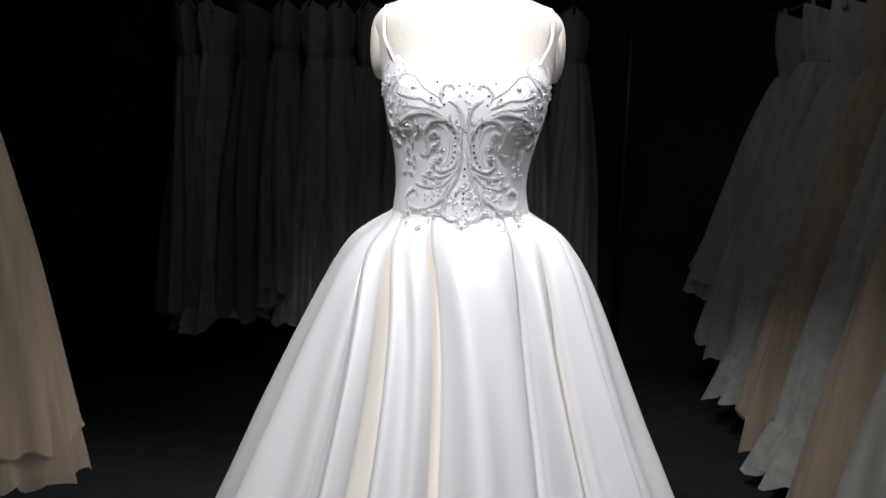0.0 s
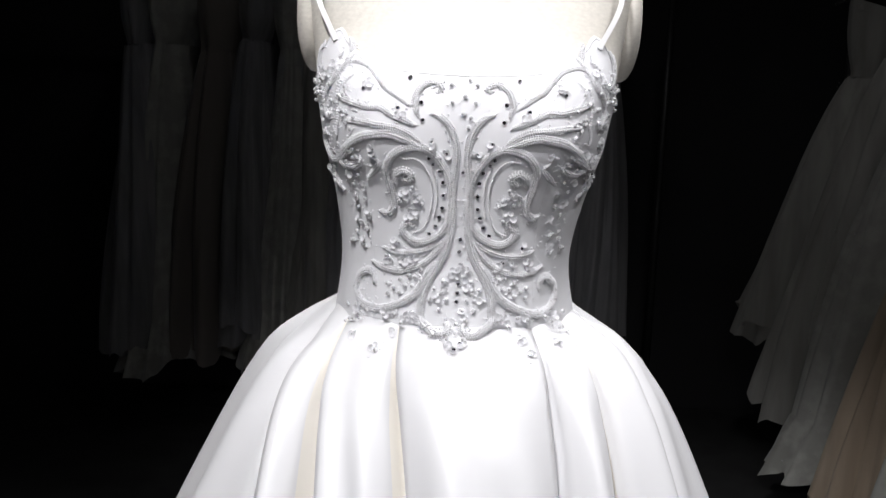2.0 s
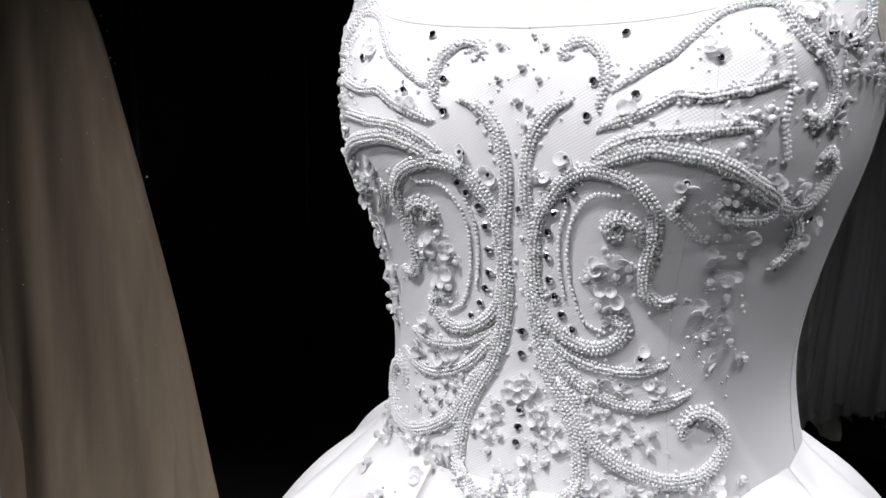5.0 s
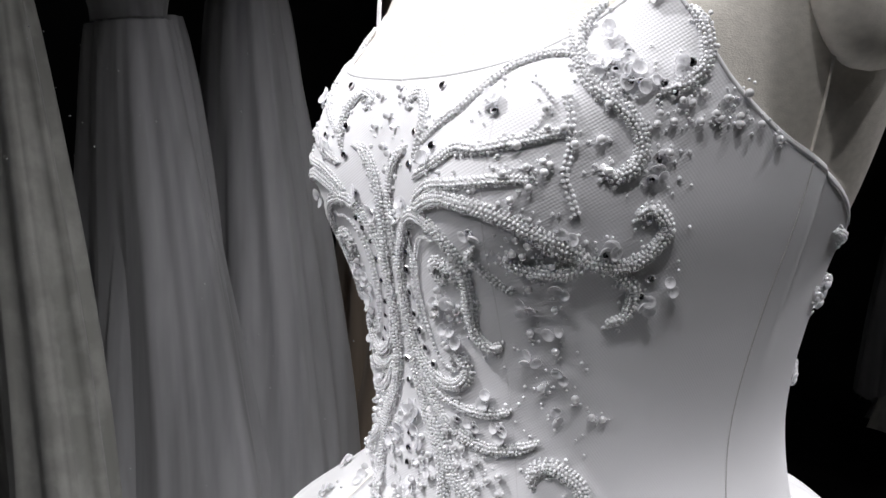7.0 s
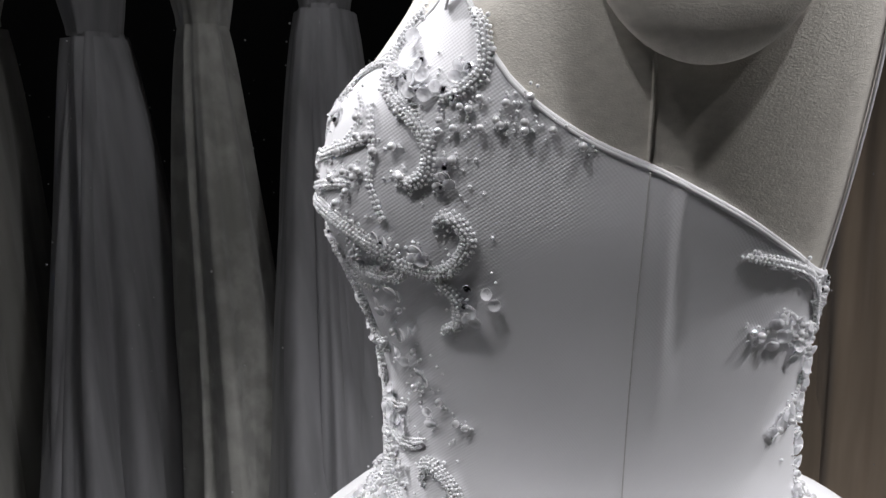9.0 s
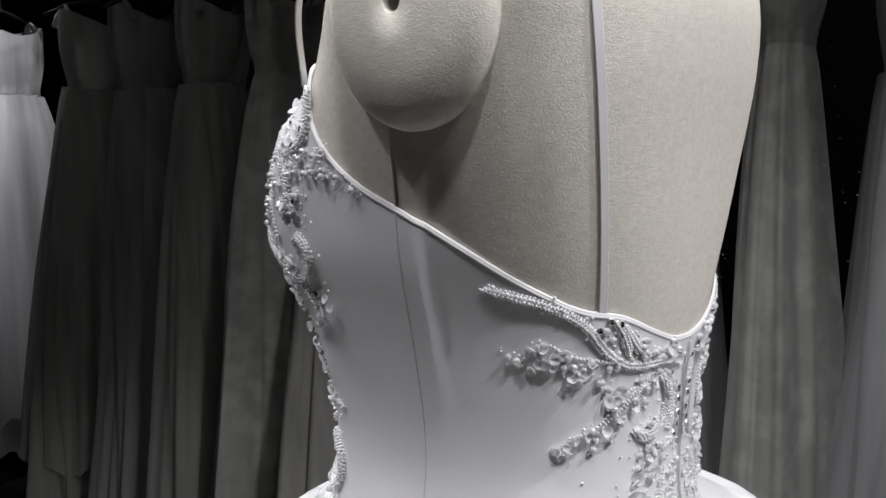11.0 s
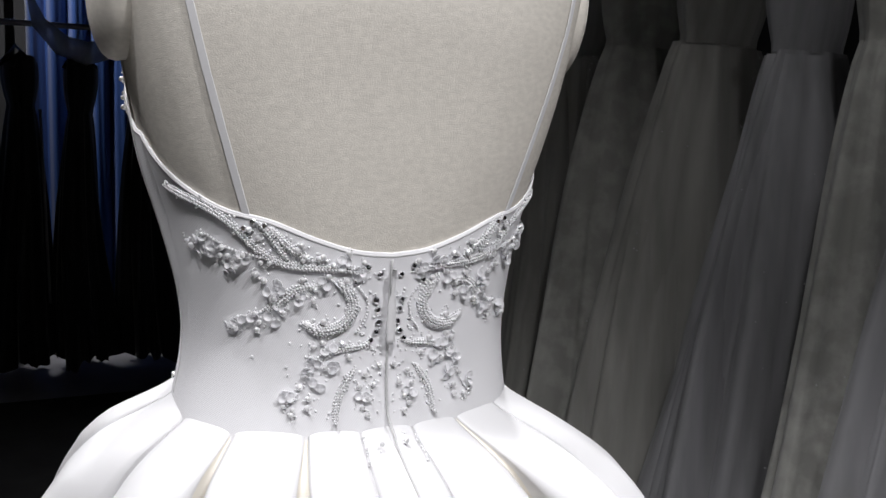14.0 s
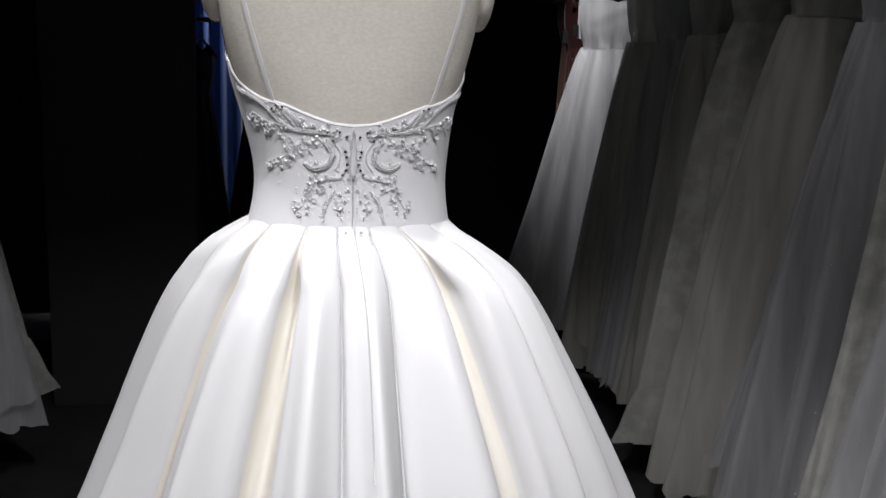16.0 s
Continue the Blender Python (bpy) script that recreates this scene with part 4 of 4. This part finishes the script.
def seat(name, me, az, z, size, off, parent, tilt=0.0, shift=(0, 0)):
    """An ornament on the surface: its z axis along the normal."""
    nrm = surface_normal(az, z)
    q = nrm.to_track_quat("Z", "Y")
    ob = new(name, me)
    ob.parent = parent
    turn = q.to_matrix().to_4x4() @ pose(0, 0, 0, bead_rng.uniform(-tilt, tilt), bead_rng.uniform(-tilt, tilt), bead_rng.uniform(0, 360))
    side = q @ Vector((shift[0], shift[1], 0))
    ob.matrix_world = Matrix.Translation(surface(az, z) + nrm * off + side) @ turn @ Matrix.Scale(size, 4)
    return ob


def both(points):
    for a, z in points:
        yield a, z
        if abs(a) > 2.6 and abs(abs(a) - 180) > 1.5:
            yield -a, z


for a, z in both(CRYSTAL_FRONT + CRYSTAL_WING + CRYSTAL_BACK):
    seat("rhinestone", GEM, a, z, bead_rng.uniform(0.0016, 0.00185), 0.0006, bodice_ob, tilt=12)
seeds, seed_r = [], []
for a, z in both(PEARL_CENTRE + PEARL_FRONT + PEARL_SIDE + PEARL_WING + PEARL_BACK + PEARL_SPRAY):
    if abs(a) > 55 and abs(a) < 80 and z < 1.062:
        continue
    r = bead_rng.uniform(0.0015, 0.0019)
    seat("pearl", PEARL_ME, a, z, r, r * 1.05, bodice_ob)
    # a few seed beads round each pearl
    for k in range(bead_rng.randint(2, 5)):
        t = bead_rng.uniform(0, math.tau)
        d = bead_rng.uniform(0.0022, 0.0052)
        p = surface(a + math.degrees(d * math.cos(t) / 0.13), z + d * math.sin(t), 0.0006)
        seeds.append(p)
        seed_r.append(bead_rng.uniform(0.0005, 0.0008))
for k in range(620):
    if k % 6 < 1:
        a, z = bead_rng.uniform(2, 46), bead_rng.uniform(1.060, 1.125)
    elif k % 6 < 3:
        a, z = bead_rng.uniform(28, 62), bead_rng.uniform(1.185, 1.285)
    elif k % 6 < 4:
        a, z = bead_rng.gauss(38, 4), bead_rng.uniform(1.115, 1.21)
    else:
        z = bead_rng.uniform(1.066, 1.165)
        a = 178 - abs(bead_rng.gauss(0, 16 + 90 * max(0.0, z - 1.13)))
    if z < top_z(a) - 0.006:
        s = bead_rng.choice((-1, 1))
        seeds.append(surface(a * s, z, 0.0006))
        seed_r.append(bead_rng.uniform(0.0006, 0.00095))
beads_mesh("seed_bead_scatter", seeds, seed_r, BEAD, bodice_ob, "loose glass seed beads sewn round the pearls", "stuff")
for a, z in both(CUP_CENTRE + CUP_FRONT + CUP_SIDE + CUP_BACK + CUP_SPRAY):
    n = bead_rng.randint(2, 3)
    t0 = bead_rng.uniform(0, math.tau)
    for k in range(n):
        t = t0 + math.tau * k / n
        seat("sequin", CUP, a, z, bead_rng.uniform(0.0025, 0.0034), 0.0012, bodice_ob, tilt=34, shift=(0.0025 * math.cos(t), 0.0025 * math.sin(t)))


# ---- straps, zip and seams ----
def ribbon(points, width, thick, across):
    """A flat band along points, across gives its broad direction at each point."""
    v = []
    n = len(points)
    for i, p in enumerate(points):
        p = Vector(p)
        d = (Vector(points[min(i + 1, n - 1)]) - Vector(points[max(i - 1, 0)])).normalized()
        a = Vector(across[i])
        a = (a - d * a.dot(d)).normalized()
        u = d.cross(a)
        for sx, sy in ((-1, -0.5), (-0.9, -1), (0.9, -1), (1, -0.5), (1, 0.5), (0.9, 1), (-0.9, 1), (-1, 0.5)):
            v.append(p + a * sx * width / 2 + u * sy * thick / 2)
    return v, grid_faces(n, 8, True) + [tuple(range(8)), tuple(range(8 * n - 8, 8 * n))]


def spline(points, per=10):
    ks = list(range(len(points)))
    return [Vector([smooth_interp(t, ks, [p[k] for p in points]) for k in range(3)]) for t in np.linspace(0, len(points) - 1, per * (len(points) - 1) + 1)]


for s in (1, -1):
    low = body_point(54 * s, 1.300, 0.0035)
    pts = [low, (0.1335 * s, -0.070, 1.338), (0.137 * s, -0.047, 1.374), (0.1365 * s, -0.012, 1.396), (0.132 * s, 0.045, 1.397)]
    pts += [body_point((130 - 45 * (z - 1.19)) * s, z, 0.0012) for z in (1.385, 1.36, 1.32, 1.28, 1.24, 1.21, 1.188)]
    pts = spline(pts)
    across = []
    for i, p in enumerate(pts):
        a = math.degrees(math.atan2(p.x, -p.y))
        across.append(Vector((0.95, 0.1 * s, 0.0)) if i < 46 else s * (body_point(a - 2 * s, p.z) - body_point(a + 2 * s, p.z)))
    across[44] = across[45] = (across[43].normalized() + across[46].normalized()) / 2
    strap = mesh_object("shoulder_strap", *ribbon(pts, 0.0046, 0.0009, across), SATIN, gown, "narrow white satin shoulder strap")
    strap.data.polygons.foreach_set("use_smooth", [False] * len(strap.data.polygons))

zip_pts = [p + Vector((0, 0.0008, 0)) for p in back_seam if 0.84 < p.z < 1.045] + [surface(180, z, 0.0012) for z in np.linspace(1.05, 1.163, 30)]
for _ in range(3):
    xs = [p.x for p in zip_pts]
    for i in range(4, len(zip_pts) - 4):
        zip_pts[i] = Vector((sum(xs[i - 4:i + 5]) / 9, zip_pts[i].y, zip_pts[i].z))
zipper = mesh_object("zipper", *ribbon(zip_pts, 0.0015, 0.0010, [Vector((1, 0, 0))] * len(zip_pts)), ZIP, gown, "closed centre-back zip with a white pull")
pull = []
for k, (z, w) in enumerate(((1.158, 0.9), (1.150, 1.2), (1.144, 0.7), (1.138, 1.6), (1.124, 2.0), (1.114, 1.9), (1.111, 1.2))):
    p = surface(180, z, 0.0058)
    for j in range(10):
        t = math.tau * j / 10
        pull.append(p + Vector((0.0016 * w * math.cos(t), 0.0013 * math.sin(t), 0)))
mesh_object("zip_pull", pull, grid_faces(7, 10, True) + [tuple(range(10)), tuple(range(60, 70))], SATIN, zipper, "slim white zip pull")

for az in (86, -86):
    line = [body_point(az - math.copysign(5, az) * (1.24 - z) / 0.18, z, 0.0023) for z in np.linspace(1.06, 1.238, 50)]
    mesh_object("side_seam", *tube(line, 0.00028, 5), THREAD, bodice_ob, "fine stitched side seam")
for az in (33, -33):
    line = [body_point(az - 3 * math.sin((z - 1.06) * 14), z, 0.0019) for z in np.linspace(1.06, 1.27, 60)]
    mesh_object("princess_seam", *tube(line, 0.0004, 5), SATIN, bodice_ob)

edge = [body_point(a, top_z(a) - 0.0010, 0.0016) for a in range(0, 361, 2)]
mesh_object("neckline_binding", *tube(edge, 0.0011, 8), SATIN, bodice_ob, "rolled white satin edge")

# ---- south end: glazing with blue curtains ----
structure("wall_south", box_bm(X0 - 0.1, -0.62, Y0 - 0.1, Y0, 0, H), WALL, "charcoal wall beside the shop window")
structure("wall_south_end", box_bm(1.05, X1 + 0.1, Y0 - 0.1, Y0, 0, H), WALL, "charcoal wall beside the shop window")
structure("wall_lintel", box_bm(-0.62, 1.05, Y0 - 0.1, Y0, 2.35, H), WALL, "charcoal wall over the shop window")
structure("wall_street", box_bm(X0 - 0.1, X1 + 0.1, Y0 - 0.9, Y0 - 0.8, -0.1, H), WALL, "dark wall beyond the shop window")
structure("floor_street", box_bm(X0, X1, Y0 - 0.8, Y0 - 0.0, -0.1, -0.004), PALE_TILE, "pale tile floor beyond the shop window")
structure("ceiling_street", box_bm(X0, X1, Y0 - 0.8, Y0 - 0.1, 2.9, 3.0), CEIL, "dark ceiling beyond the shop window")
win = tagged(empty("window_1"), "black-framed shop window with blue curtains behind it", "window", kind="structure")
for x0, x1 in ((-0.62, -0.58), (0.2, 0.24), (1.01, 1.05)):
    part("window_frame", box_bm(x0, x1, Y0 - 0.07, Y0 - 0.02, 0, 2.35, 0.004), BLACK_METAL, win)
CURTAIN = hung_cloth("blue_curtain", (0.05, 0.13, 0.42), thin=0.3)


def curtain(x0, x1, y, z0, z1, seed):
    rng = random.Random(seed)
    n = 90
    ph = rng.uniform(0, 6)
    v = []
    for z in np.linspace(z0, z1, 12):
        for i in range(n):
            t = i / (n - 1)
            k = 0.03 * math.sin(t * 46 + ph + 0.4 * z) + 0.012 * math.sin(t * 97 + ph * 2)
            v.append((x0 + (x1 - x0) * t, y + k, z))
    ob = mesh_object("curtain", v, grid_faces(12, n, False), CURTAIN)
    m = ob.modifiers.new("thickness", "SOLIDIFY")
    m.thickness = 0.003
    return tagged(ob, "blue pleated curtain hanging behind the shop window", "curtain", group="blue curtains")


curtain(-0.6, 0.15, Y0 - 0.35, 0.0, 2.86, 1)
curtain(0.3, 1.0, Y0 - 0.35, 0.0, 2.86, 2)
